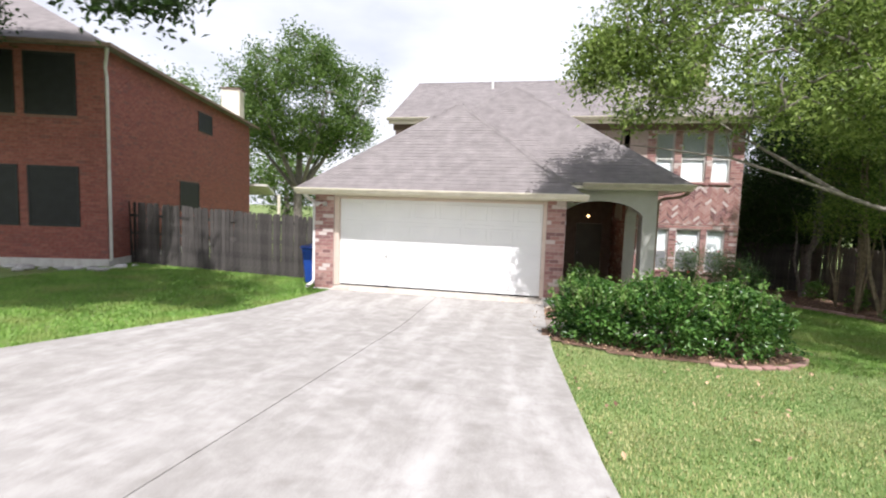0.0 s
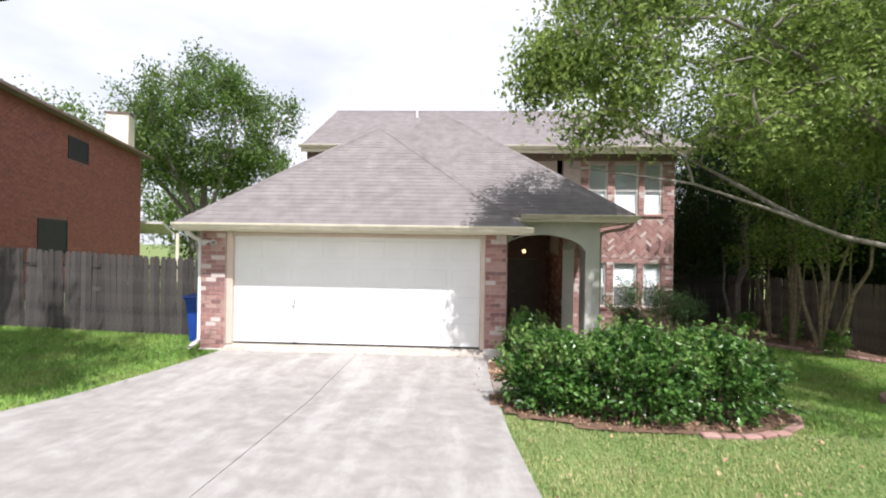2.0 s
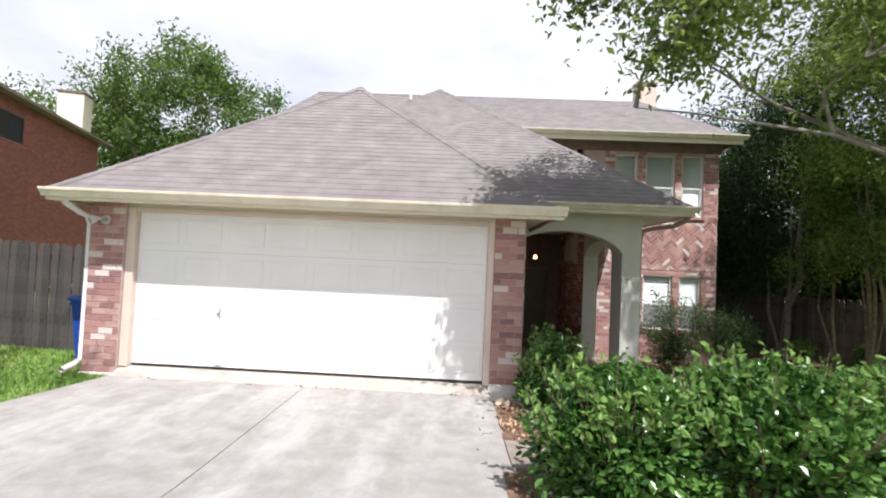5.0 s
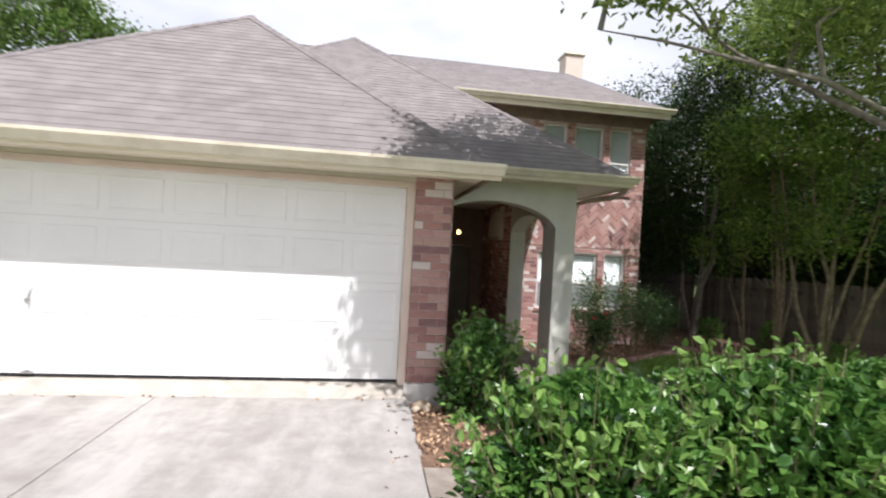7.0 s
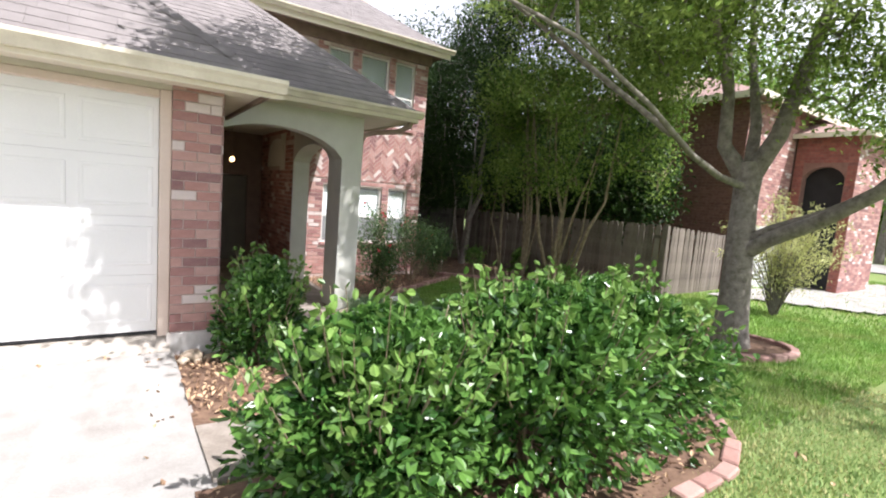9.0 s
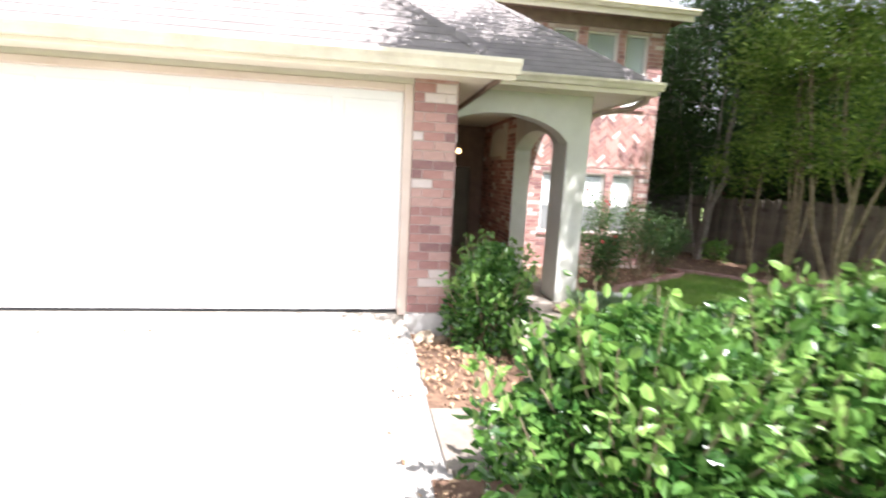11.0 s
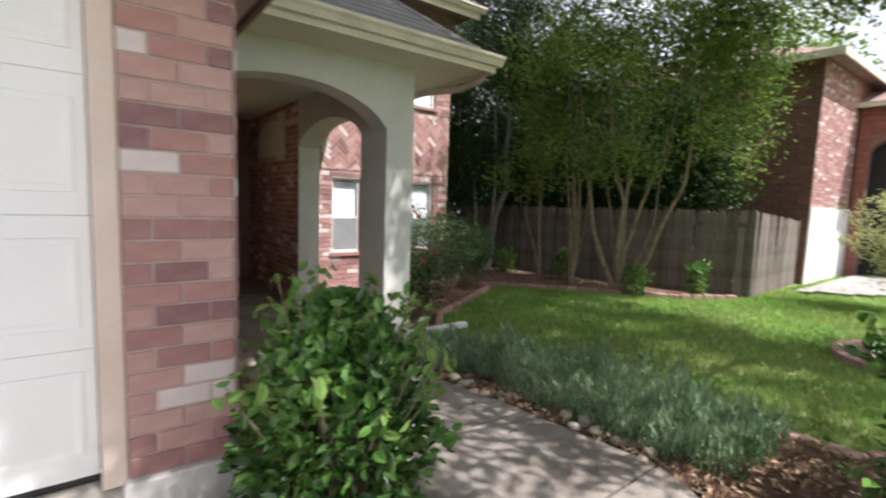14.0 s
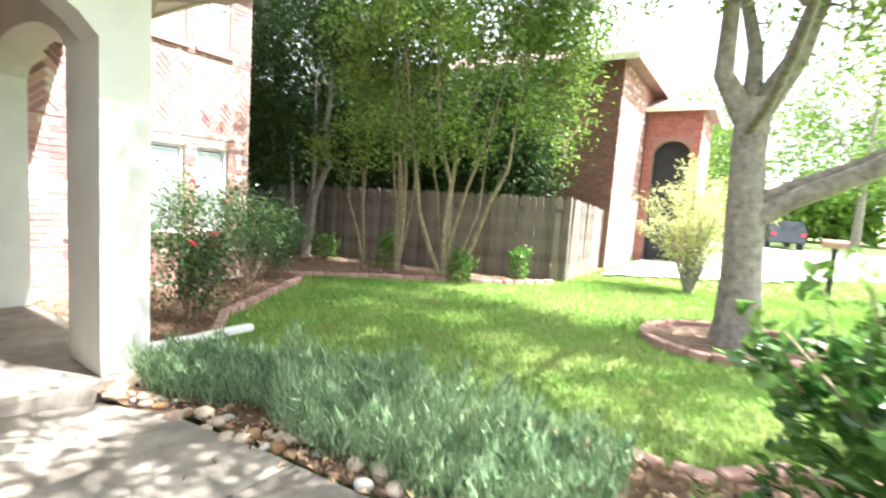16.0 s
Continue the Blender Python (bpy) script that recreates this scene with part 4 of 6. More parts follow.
gutter("gutter_garage", (-5.78, -0.56, 2.325), (0.92, -0.56, 2.325), "long cream metal gutter over the garage door", depth=0.12, drop=0.11)
gutter("gutter_porch", (0.95, 1.62, 2.71), (3.60, 1.62, 2.71), "cream metal gutter over the porch arch")
gutter("gutter_main", (-5.55, 5.38, 5.08), (6.60, 5.38, 5.08), "cream metal gutter along the main roof", depth=0.12)
structure("fascia_garage", boxes((-5.78, 0.90, -0.56, -0.53, 2.175, 2.315)), PAINT, "cream fascia board", "trim", 0.004)
structure("fascia_porch", boxes((0.52, 3.56, 1.622, 1.65, 2.55, 2.70)), PAINT, "cream fascia board", "trim", 0.004)
structure("fascia_main", boxes((-5.5, 6.52, 5.385, 5.42, 4.86, 5.07)), PAINT, "cream fascia board", "trim", 0.004)
structure("fascia_garage_side", boxes((0.77, 0.80, -0.525, 1.62, 2.175, 2.315)), DARK_TRIM, "brown fascia board on the garage's porch side", "trim")
structure("fascia_left", boxes((-5.79, -5.76, -0.525, 5.8, 2.175, 2.315)), PAINT, "cream fascia board", "trim")
structure("fascia_porch_side", boxes((3.53, 3.56, 1.655, 5.85, 2.55, 2.70)), PAINT, "cream fascia board", "trim")
structure("soffit_garage", boxes((-5.75, 0.765, -0.525, -0.125, 2.212, 2.235), (0.492, 0.765, -0.12, 1.62, 2.212, 2.235), (-5.75, -5.5, -0.12, 5.8, 2.212, 2.235)), PAINT, "cream painted soffit boards", "soffit")
structure("soffit_porch", boxes((0.492, 3.525, 1.655, 2.188, 2.575, 2.595), (2.895, 3.525, 2.188, 5.88, 2.575, 2.595)), PAINT, "cream painted porch soffit", "soffit")
# the other soffits are cream; eave shade is put into this one's brown
structure("soffit_main", boxes((-5.48, 6.5, 5.425, 5.89, 4.95, 4.97), (6.205, 6.5, 5.9, 13.3, 4.95, 4.97)), DARK_TRIM, "soffit under the main roof, eave shade put into its brown", "soffit")

# chimney
chimney = empty("chimney", pose(6.02, 10.6, 6.42), "pale narrow chimney with a cap on the main roof", "chimney", kind="structure")
part("stack", boxes((-0.32, 0.32, -0.3, 0.3, -0.3, 1.9)), CASING, chimney, bevel=0.01)
part("cap", boxes((-0.38, 0.38, -0.36, 0.36, 1.9, 1.98)), GUTTER, chimney, bevel=0.01)
tubes("flue", [([(0, 0, 1.98), (0, 0, 2.12)], 0.11)], CHROME, chimney)

# downspouts
tubes("downspout_porch", [([(3.50, 1.70, 2.62), (3.48, 1.78, 2.50), (3.38, 2.02, 2.42), (3.10, 2.26, 2.38), (2.97, 2.34, 2.33), (2.945, 2.40, 2.2), (2.945, 2.42, 1.9), (2.945, 2.42, -0.35)], 0.042)], DOWNSPOUT)
tagged(bpy.data.objects["downspout_porch"], "tan metal downspout bending back under the porch eave", "downspout", kind="structure")
sp = part("downspout_extension", boxes((2.92, 3.98, 2.40, 2.49, -0.50, -0.43)), WHITE_METAL, bevel=0.012)
tagged(sp, "white metal downspout extension lying from the column into the bed", "downspout", kind="structure")
tubes("downspout_left", [([(-5.62, -0.48, 2.30), (-5.62, -0.42, 2.16), (-5.60, -0.18, 2.05), (-5.56, -0.10, 2.02), (-5.545, -0.06, 1.9), (-5.545, -0.06, 0.05), (-5.57, -0.14, -0.02), (-5.6, -0.32, -0.07)], 0.044)], WHITE_METAL)
tagged(bpy.data.objects["downspout_left"], "white metal downspout at the garage corner", "downspout", kind="structure")

# floodlight
flood = empty("floodlight", pose(-5.27, -0.13, 1.98), "white twin floodlight under the garage eave", "floodlight")
tubes("base", [([(0, 0.0, 0), (0, -0.03, 0)], [0.055, 0.05])], WHITE_METAL, flood)
for s in (-1, 1):
    tubes("lamp_head", [([(0.02 * s, -0.02, 0), (0.06 * s, -0.05, 0.0), (0.085 * s, -0.1, -0.01), (0.10 * s, -0.15, -0.03), (0.105 * s, -0.165, -0.035)], [0.012, 0.02, 0.045, 0.06, 0.05])], WHITE_METAL, flood)


# ---- plants ----
def blob_points(n, centre, radii, rng, shell=0.45, floor=-1.0, gaps=0.0):
    """Places inside an uneven ellipsoid, thicker towards its skin."""
    out = []
    c, r = np.array(centre), np.array(radii)
    while len(out) < n:
        d = rng.normal(size=3)
        d /= np.linalg.norm(d)
        k = rng.uniform(shell, 1.0) ** 0.6
        k *= 0.82 + 0.36 * noise.noise(tuple(d * 1.7 + c * 0.31))+0.12
        p = d * k
        if p[2] < floor:
            continue
        if gaps and noise.noise(tuple((c + p * r) * 0.75)) < gaps - 0.5:
            continue
        out.append(c + p * r)
    return np.array(out)


def tree(name, base, trunk, limbs, crown_sets, bark, leaf, label, leaf_size=0.1, per=110, sigma=0.28, seed=1, twig=0.008, aspect=0.5, group="", flat=0.4):
    """trunk: (points, radii); limbs: a list of the same; crown_sets: arrays of clump places. Each clump hangs on a twig from the nearest limb."""
    r = np.random.default_rng(seed)
    t = empty(name, pose(*base), label, "tree", group)
    shift = np.array(base)
    loc = lambda pts: [tuple(np.array(p) - shift) for p in pts]
    tubes("trunk", [(loc(trunk[0]), trunk[1])], bark, t, sides=12)
    for pts, rad in limbs:
        tubes("limb", [(loc(pts), rad)], bark, t)
    nodes, thick = [], []
    for pts, rad in [trunk] + list(limbs):
        for (a, b), ra in zip(zip(pts[:-1], pts[1:]), rad[1:]):
            for s in (0.3, 0.6, 1.0):
                nodes.append(np.array(a) + (np.array(b) - np.array(a)) * s), thick.append(ra)
    nodes = np.array(nodes)
    spots = np.vstack(crown_sets)
    runs = []
    first = np.array([np.linalg.norm(nodes - p, axis=1).min() for p in spots])
    for p in spots[np.argsort(first)]:
        d = np.linalg.norm(nodes - p, axis=1) + np.maximum(0, nodes[:, 2] - p[2]) * 0.8
        q = nodes[d.argmin()]
        nodes = np.vstack([nodes, p[None]])
        mid = (p + q) / 2 + r.normal(size=3) * 0.12 * min(2.0, np.linalg.norm(p - q)) + np.array([0, 0, 0.08])
        runs.append((loc([q, mid, p]), [twig * 1.8, twig * 1.2, twig * 0.5]))
    tubes("branchwork", runs, bark, t, sides=4)["kind"] = "stuff"
    leaves("crown", clumps(spots, per, sigma, r) - shift, leaf_size, leaf, t, seed=seed, aspect=aspect, flat=flat)["kind"] = "stuff"
    return t


r7 = np.random.default_rng(7)
# shade oak in the front lawn
oz = -0.47
oak_trunk = ([(7.35, -1.66, oz - 0.1), (7.36, -1.64, -0.15), (7.38, -1.62, 0.35), (7.42, -1.57, 1.1), (7.46, -1.53, 1.7), (7.50, -1.52, 2.3)], [0.31, 0.235, 0.205, 0.188, 0.172, 0.185])
oak_limbs = [
    ([(7.46, -1.46, 2.1), (7.30, -1.20, 2.55), (7.22, -1.20, 3.3), (6.9, -1.15, 4.4), (6.1, -1.0, 5.5)], [0.14, 0.105, 0.085, 0.06, 0.03]),
    ([(7.52, -1.56, 2.15), (7.50, -1.84, 2.7), (7.48, -2.02, 3.5), (7.5, -2.4, 5.2)], [0.15, 0.125, 0.10, 0.04]),
    ([(7.54, -1.50, 2.2), (7.62, -1.46, 2.9), (7.8, -1.2, 3.9), (8.1, -0.9, 5.2)], [0.11, 0.08, 0.06, 0.03]),
    ([(7.42, -1.62, 0.95), (7.38, -1.95, 1.2), (7.32, -2.55, 1.52), (7.22, -3.1, 1.9), (7.1, -3.45, 2.3), (7.0, -3.7, 3.1), (6.7, -4.0, 4.2)], [0.125, 0.11, 0.098, 0.088, 0.075, 0.055, 0.03]),
    ([(7.42, -1.62, 1.15), (7.45, -1.95, 1.36), (7.5, -2.5, 1.62), (7.7, -3.3, 2.15)], [0.08, 0.062, 0.05, 0.03]),
    ([(7.15, -3.35, 2.15), (7.2, -4.0, 2.3), (7.4, -4.9, 2.4)], [0.05, 0.035, 0.015]),
    ([(7.40, -1.5, 1.95), (6.4, -1.65, 2.0), (5.4, -1.78, 2.18), (4.3, -1.9, 2.55), (3.1, -1.9, 2.95), (1.8, -1.8, 3.15), (1.3, -1.75, 3.2)], [0.062, 0.048, 0.038, 0.028, 0.020, 0.011, 0.005]),
    ([(7.22, -1.2, 3.3), (6.0, -1.5, 4.0), (4.6, -2.0, 4.8), (3.2, -2.4, 5.2), (1.9, -2.4, 5.2), (1.1, -2.2, 5.0)], [0.07, 0.055, 0.035, 0.025, 0.016, 0.007]),
    ([(7.6, -2.0, 3.3), (8.6, -1.7, 4.2), (9.6, -1.6, 5.0)], [0.07, 0.045, 0.02]),
    ([(4.9, -1.8, 2.35), (4.2, -1.2, 3.0), (3.4, -0.6, 3.7), (2.6, -0.4, 4.3)], [0.04, 0.032, 0.022, 0.012]),
    ([(6.9, -1.2, 4.4), (6.0, -3.0, 4.9), (5.0, -4.6, 5.3)], [0.05, 0.035, 0.015]),
]
oak_crown = [blob_points(105, (3.9, -1.9, 4.9), (3.0, 1.9, 1.7), r7, gaps=0.35), blob_points(190, (6.6, -2.0, 5.8), (3.2, 2.6, 2.2), r7, gaps=0.2),
             blob_points(30, (2.1, -2.3, 4.1), (1.7, 1.1, 0.8), r7, gaps=0.3), blob_points(24, (1.6, -2.0, 5.0), (1.2, 0.9, 1.0), r7), blob_points(26, (0.88, -2.1, 4.55), (0.42, 0.3, 0.5), r7, 0.1), blob_points(70, (7.0, 0.2, 6.0), (2.0, 1.2, 0.7), r7, 0.1), blob_points(60, (5.2, -0.6, 5.6), (1.8, 1.2, 1.0), r7, 0.1), blob_points(22, (7.8, -2.6, 3.7), (1.5, 1.6, 0.8), r7, 0.2), blob_points(40, (6.2, -0.8, 3.9), (1.5, 1.0, 0.7), r7, 0.2), blob_points(60, (1.95, -2.1, 6.7), (0.95, 0.7, 0.7), r7), blob_points(85, (2.5, -0.7, 6.95), (1.3, 0.9, 0.6), r7), blob_points(95, (3.3, 0.0, 7.0), (2.0, 1.5, 1.1), r7, 0.1), blob_points(120, (8.0, -1.2, 7.3), (2.6, 2.2, 1.2), r7, 0.1), blob_points(55, (6.0, -4.6, 3.9), (2.0, 1.5, 1.4), r7), blob_points(40, (8.2, -3.4, 3.2), (1.4, 1.4, 0.9), r7)]
tree("oak_tree", (7.35, -1.64, oz), oak_trunk, oak_limbs, oak_crown, BARK, LEAF_OAK, "shade tree with grey forked trunk, low limbs and loose crown", 0.085, 118, 0.185, 31, twig=0.014)

# multi-stemmed trees along the fence
def stems(x, y, z, specs):
    out = []
    for i, (dx, dy, h, rr) in enumerate(specs):
        r = np.random.default_rng(int(1000 * abs(dx + dy)) + i)
        f = np.linspace(0, 1, 8)
        bend = np.cumsum(r.normal(size=(8, 2)) * 0.115, 0)
        bend -= bend[0]
        out.append(([(x + dx * t ** 0.8 + b[0], y + dy * t ** 0.8 + b[1], z - 0.05 + h * t) for t, b in zip(f, bend)], [rr * (1.1 - 0.8 * t) for t in f]))
    return out


def crooked(base, knots, thick):
    """A stem through (side, height) knots above its foot, leaning a little forward and back; side runs along the fence."""
    r = np.random.default_rng(int(100 * (abs(knots[-1][0]) + knots[-1][1])))
    pts = [tuple(base)] + [(base[0] - 0.14 * a + r.normal() * 0.05, base[1] + a + r.normal() * 0.015, base[2] + h) for a, h in knots]
    return pts, [thick * (1 - 0.75 * i / (len(pts) - 1)) for i in range(len(pts))]


b1 = (8.9, 3.35, -0.7)
m1s = [crooked(b1, k, w) for k, w in (
    ([(0.38, 0.68), (0.66, 1.35), (0.74, 1.95), (0.86, 2.6), (1.08, 3.7), (1.2, 5.0)], 0.062), ([(0.04, 1.0), (0.0, 1.95), (0.28, 2.7), (0.41, 3.7), (0.5, 5.2)], 0.065),
    ([(0.0, 0.9), (0.02, 1.95), (-0.12, 2.8), (-0.38, 3.6), (-0.45, 5.2)], 0.058), ([(-0.53, 0.8), (-0.9, 1.65), (-1.12, 2.3), (-1.25, 3.3), (-1.4, 4.9)], 0.058),
    ([(-0.1, 0.9), (-0.38, 1.9), (-0.74, 2.9), (-0.95, 3.9), (-1.0, 5.0)], 0.045), ([(-0.3, 0.5), (-0.62, 1.5), (-0.7, 2.6), (-1.0, 3.6)], 0.03), ([(0.15, 0.8), (0.3, 1.8), (0.5, 2.7), (0.55, 4.2)], 0.03))]
tree("multi_stem_tree", b1, m1s[0], m1s[1:], [blob_points(60, (8.7, 3.4, 4.2), (1.4, 2.3, 1.2), r7, gaps=0.3), blob_points(130, (8.8, 2.6, 6.6), (2.1, 2.4, 1.2), r7, 0.1), blob_points(120, (10.2, 1.0, 6.6), (2.2, 1.8, 1.0), r7, 0.1), blob_points(26, (8.7, 3.3, 2.5), (1.0, 2.0, 0.8), r7), blob_points(30, (9.8, 1.7, 3.0), (0.8, 0.7, 1.4), r7), blob_points(120, (9.7, 2.5, 4.7), (1.1, 2.3, 1.1), r7, 0.1)], BARK_PALE, LEAF_MYRTLE, "tall multi-stemmed tree with pale crooked stems before the fence", 0.095, 84, 0.20, 41, group="trees along the fence")
b2 = (9.0, 4.65, -0.72)
m2s = [crooked(b2, k, w) for k, w in (([(0.0, 1.2), (0.05, 2.4), (0.2, 3.6), (0.4, 5.2)], 0.075), ([(-0.12, 1.2), (-0.1, 2.2), (0.1, 3.4), (0.1, 5.0)], 0.05), ([(0.12, 1.5), (0.3, 2.6), (0.35, 4.4)], 0.04), ([(-0.2, 1.4), (-0.35, 2.6), (-0.3, 4.4)], 0.03))]
tree("multi_stem_tree", b2, m2s[0], m2s[1:], [blob_points(50, (8.9, 5.2, 4.2), (1.3, 1.7, 1.3), r7, gaps=0.3), blob_points(95, (9.2, 4.8, 6.9), (2.2, 2.2, 1.2), r7, 0.1), blob_points(20, (8.8, 4.9, 2.3), (0.8, 1.2, 0.7), r7), blob_points(110, (9.7, 5.4, 4.7), (1.1, 2.2, 1.2), r7, 0.1)], BARK_PALE, LEAF_MYRTLE, "slender upright multi-stemmed tree with pale bark before the fence", 0.095, 84, 0.20, 42, group="trees along the fence")
b4 = (9.0, 5.6, -0.73)
m4s = [crooked(b4, k, w) for k, w in (([(0.0, 1.4), (0.05, 2.6), (0.1, 4.4)], 0.035), ([(0.25, 0.8), (0.5, 1.6), (0.48, 2.8), (0.6, 4.4)], 0.035), ([(0.22, 1.0), (0.24, 2.2), (0.3, 4.0)], 0.028))]
tree("multi_stem_tree", b4, m4s[0], m4s[1:], [blob_points(40, (8.8, 6.1, 3.4), (0.9, 1.1, 1.4), r7, gaps=0.3), blob_points(16, (8.7, 6.0, 1.9), (0.6, 0.9, 0.6), r7)], BARK_PALE, LEAF_MYRTLE, "thin-stemmed young tree with leafy top before the fence", 0.095, 62, 0.19, 44, group="trees along the fence")
m3s = stems(9.0, 7.6, -0.74, [(-0.35, -0.5, 5.6, 0.10), (0.2, 0.4, 5.2, 0.06), (-0.5, 0.6, 4.8, 0.05)])
# near-black leaves carry the corner's shade; clump at z 8.2 added to cast it
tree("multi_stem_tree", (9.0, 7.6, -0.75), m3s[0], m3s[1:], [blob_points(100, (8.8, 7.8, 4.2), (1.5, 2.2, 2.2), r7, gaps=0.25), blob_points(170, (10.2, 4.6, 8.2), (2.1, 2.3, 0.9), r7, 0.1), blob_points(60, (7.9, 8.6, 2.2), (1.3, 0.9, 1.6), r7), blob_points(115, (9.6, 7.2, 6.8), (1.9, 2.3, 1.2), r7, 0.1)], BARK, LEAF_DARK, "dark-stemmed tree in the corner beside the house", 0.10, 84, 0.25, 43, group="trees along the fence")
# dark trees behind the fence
# the three at x 12.2 to 12.3, y under 10 are added to darken the wall
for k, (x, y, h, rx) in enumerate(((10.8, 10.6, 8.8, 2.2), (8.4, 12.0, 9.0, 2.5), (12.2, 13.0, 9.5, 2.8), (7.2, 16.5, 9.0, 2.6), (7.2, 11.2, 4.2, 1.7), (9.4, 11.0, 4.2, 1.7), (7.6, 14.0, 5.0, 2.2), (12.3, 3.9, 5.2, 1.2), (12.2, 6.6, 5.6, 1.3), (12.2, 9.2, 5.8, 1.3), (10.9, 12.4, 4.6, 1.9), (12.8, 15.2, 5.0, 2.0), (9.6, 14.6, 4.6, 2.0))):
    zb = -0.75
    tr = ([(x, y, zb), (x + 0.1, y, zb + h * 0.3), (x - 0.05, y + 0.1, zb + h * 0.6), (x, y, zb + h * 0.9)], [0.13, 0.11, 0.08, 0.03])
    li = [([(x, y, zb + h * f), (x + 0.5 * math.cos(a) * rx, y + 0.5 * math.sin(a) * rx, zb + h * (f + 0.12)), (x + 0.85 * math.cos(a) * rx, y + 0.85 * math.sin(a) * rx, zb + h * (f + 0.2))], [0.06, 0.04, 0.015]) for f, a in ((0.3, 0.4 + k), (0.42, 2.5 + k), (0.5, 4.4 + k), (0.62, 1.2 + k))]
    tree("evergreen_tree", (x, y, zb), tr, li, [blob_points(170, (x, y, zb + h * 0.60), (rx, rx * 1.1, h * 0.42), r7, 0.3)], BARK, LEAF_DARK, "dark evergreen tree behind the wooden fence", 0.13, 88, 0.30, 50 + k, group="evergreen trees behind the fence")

# big tree in the back yard, and trees far off
bt = ([(-15.8, 18, -0.3), (-15.9, 18, 2.0), (-15.8, 18, 4.0), (-15.7, 18, 7.0)], [0.34, 0.27, 0.22, 0.12])
bl = [([(-15.8, 18, 2.6), (-15.8 + 2.6 * math.cos(a), 18 + 2.0 * math.sin(a), 6.0 + 0.5 * math.sin(3 * a)), (-15.8 + 4.2 * math.cos(a), 18 + 3.0 * math.sin(a), 8.6)], [0.16, 0.10, 0.04]) for a in (0.2, 1.3, 2.6, 3.4, 4.4, 5.5)]
tree("backyard_tree", (-15.8, 18, -0.3), bt, bl, [blob_points(300, (-15.6, 18, 8.3), (5.1, 4.1, 4.1), r7, 0.5, -0.75)], BARK, LEAF_BACK, "big round-crowned green tree rising behind the fence", 0.20, 120, 0.36, 61, twig=0.03)
for k, (x, y, h, rx, lab) in enumerate(((-29, 24, 13.0, 4.5, "pale green tree far behind the neighbouring roof"), (-22, 27, 6.0, 3.5, "low green tree far behind the fence"), (-14, 29, 5.5, 4.0, "low green tree far behind the fence"), (-8.5, 30, 5.0, 4.0, "low green tree far behind the fence"),
                                        (34, -16, 12, 5.5, "green street tree across the road"), (40, -7, 13, 5.5, "green street tree across the road"), (38, 4, 10, 5.5, "green street tree across the road"), (30, 9, 12, 4.8, "green street tree across the road"),
                                        (28, -24, 9, 5.0, "green street tree across the road"), (46, -12, 12, 6.5, "green street tree across the road"), (46, 0, 12, 6.5, "green street tree across the road"), (24, 6.5, 8, 3.2, "green tree beside the neighbouring driveway"))):
    tr = ([(x, y, -0.7), (x + 0.2, y, h * 0.35), (x, y, h * 0.8)], [0.26, 0.2, 0.06])
    li = [([(x, y, h * 0.3), (x + rx * 0.6 * math.cos(a), y + rx * 0.6 * math.sin(a), h * 0.62)], [0.1, 0.03]) for a in (0.5, 2.1, 3.6, 5.2)]
    tree("distant_tree", (x, y, -0.7), tr, li, [blob_points(95, (x, y, h * 0.62), (rx, rx, h * 0.40), r7)], BARK, LEAF_BRIGHT if x > 0 else LEAF_BACK, lab, 0.30, 55, 0.65, 70 + k, twig=0.03, group="distant trees")

rw = np.random.default_rng(66)
wv = np.stack([rw.uniform(52, 62, 26000), rw.uniform(-70, 30, 26000), np.zeros(26000)], 1)
wv[:, 2] = rw.uniform(0.0, 1.0, 26000) ** 0.8 * (7 + 3 * np.sin(wv[:, 1] * 0.35) + 2 * np.sin(wv[:, 1] * 0.9)) - 0.3
tagged(leaves("distant_woodland", wv, 0.95, LEAF_BRIGHT, seed=67), "hazy green band of trees beyond the street", "woodland", kind="stuff")

# tree over the left lawn, mostly above the camera
lt = ([(-11.5, -10.5, 0.2), (-11.4, -10.3, 2.4), (-10.8, -9.6, 5.0)], [0.3, 0.24, 0.18])
ll = [([(-11.2, -10.0, 3.8), (-9.0, -8.5, 6.6), (-6.5, -7.0, 8.6)], [0.13, 0.09, 0.04]), ([(-11.0, -9.8, 4.4), (-11.5, -7.5, 7.0), (-12.5, -5.4, 8.4)], [0.13, 0.09, 0.04]),
      ([(-10.9, -9.7, 4.6), (-8.4, -7.2, 5.6), (-6.4, -5.6, 5.0), (-5.3, -5.2, 4.7)], [0.07, 0.05, 0.03, 0.012])]
# upper clumps lie out of view, added to shade lawn and left house
tree("lawn_tree", (-11.5, -10.5, 0.2), lt, ll, [blob_points(420, (-8.3, -6.8, 9.0), (4.4, 3.4, 1.3), r7, 0.05), blob_points(460, (-14.3, -4.2, 8.5), (4.6, 3.4, 1.6), r7, 0.05), blob_points(260, (-16.0, -2.6, 6.4), (3.2, 2.0, 1.8), r7, 0.1), blob_points(380, (-13.2, -3.4, 10.0), (4.6, 2.8, 0.9), r7, 0.05), blob_points(12, (-5.5, -5.3, 4.78), (0.9, 0.35, 0.17), r7)], BARK, LEAF_DARK, "tall tree overhanging the lawn with a drooping leafy branch", 0.13, 130, 0.24, 81)


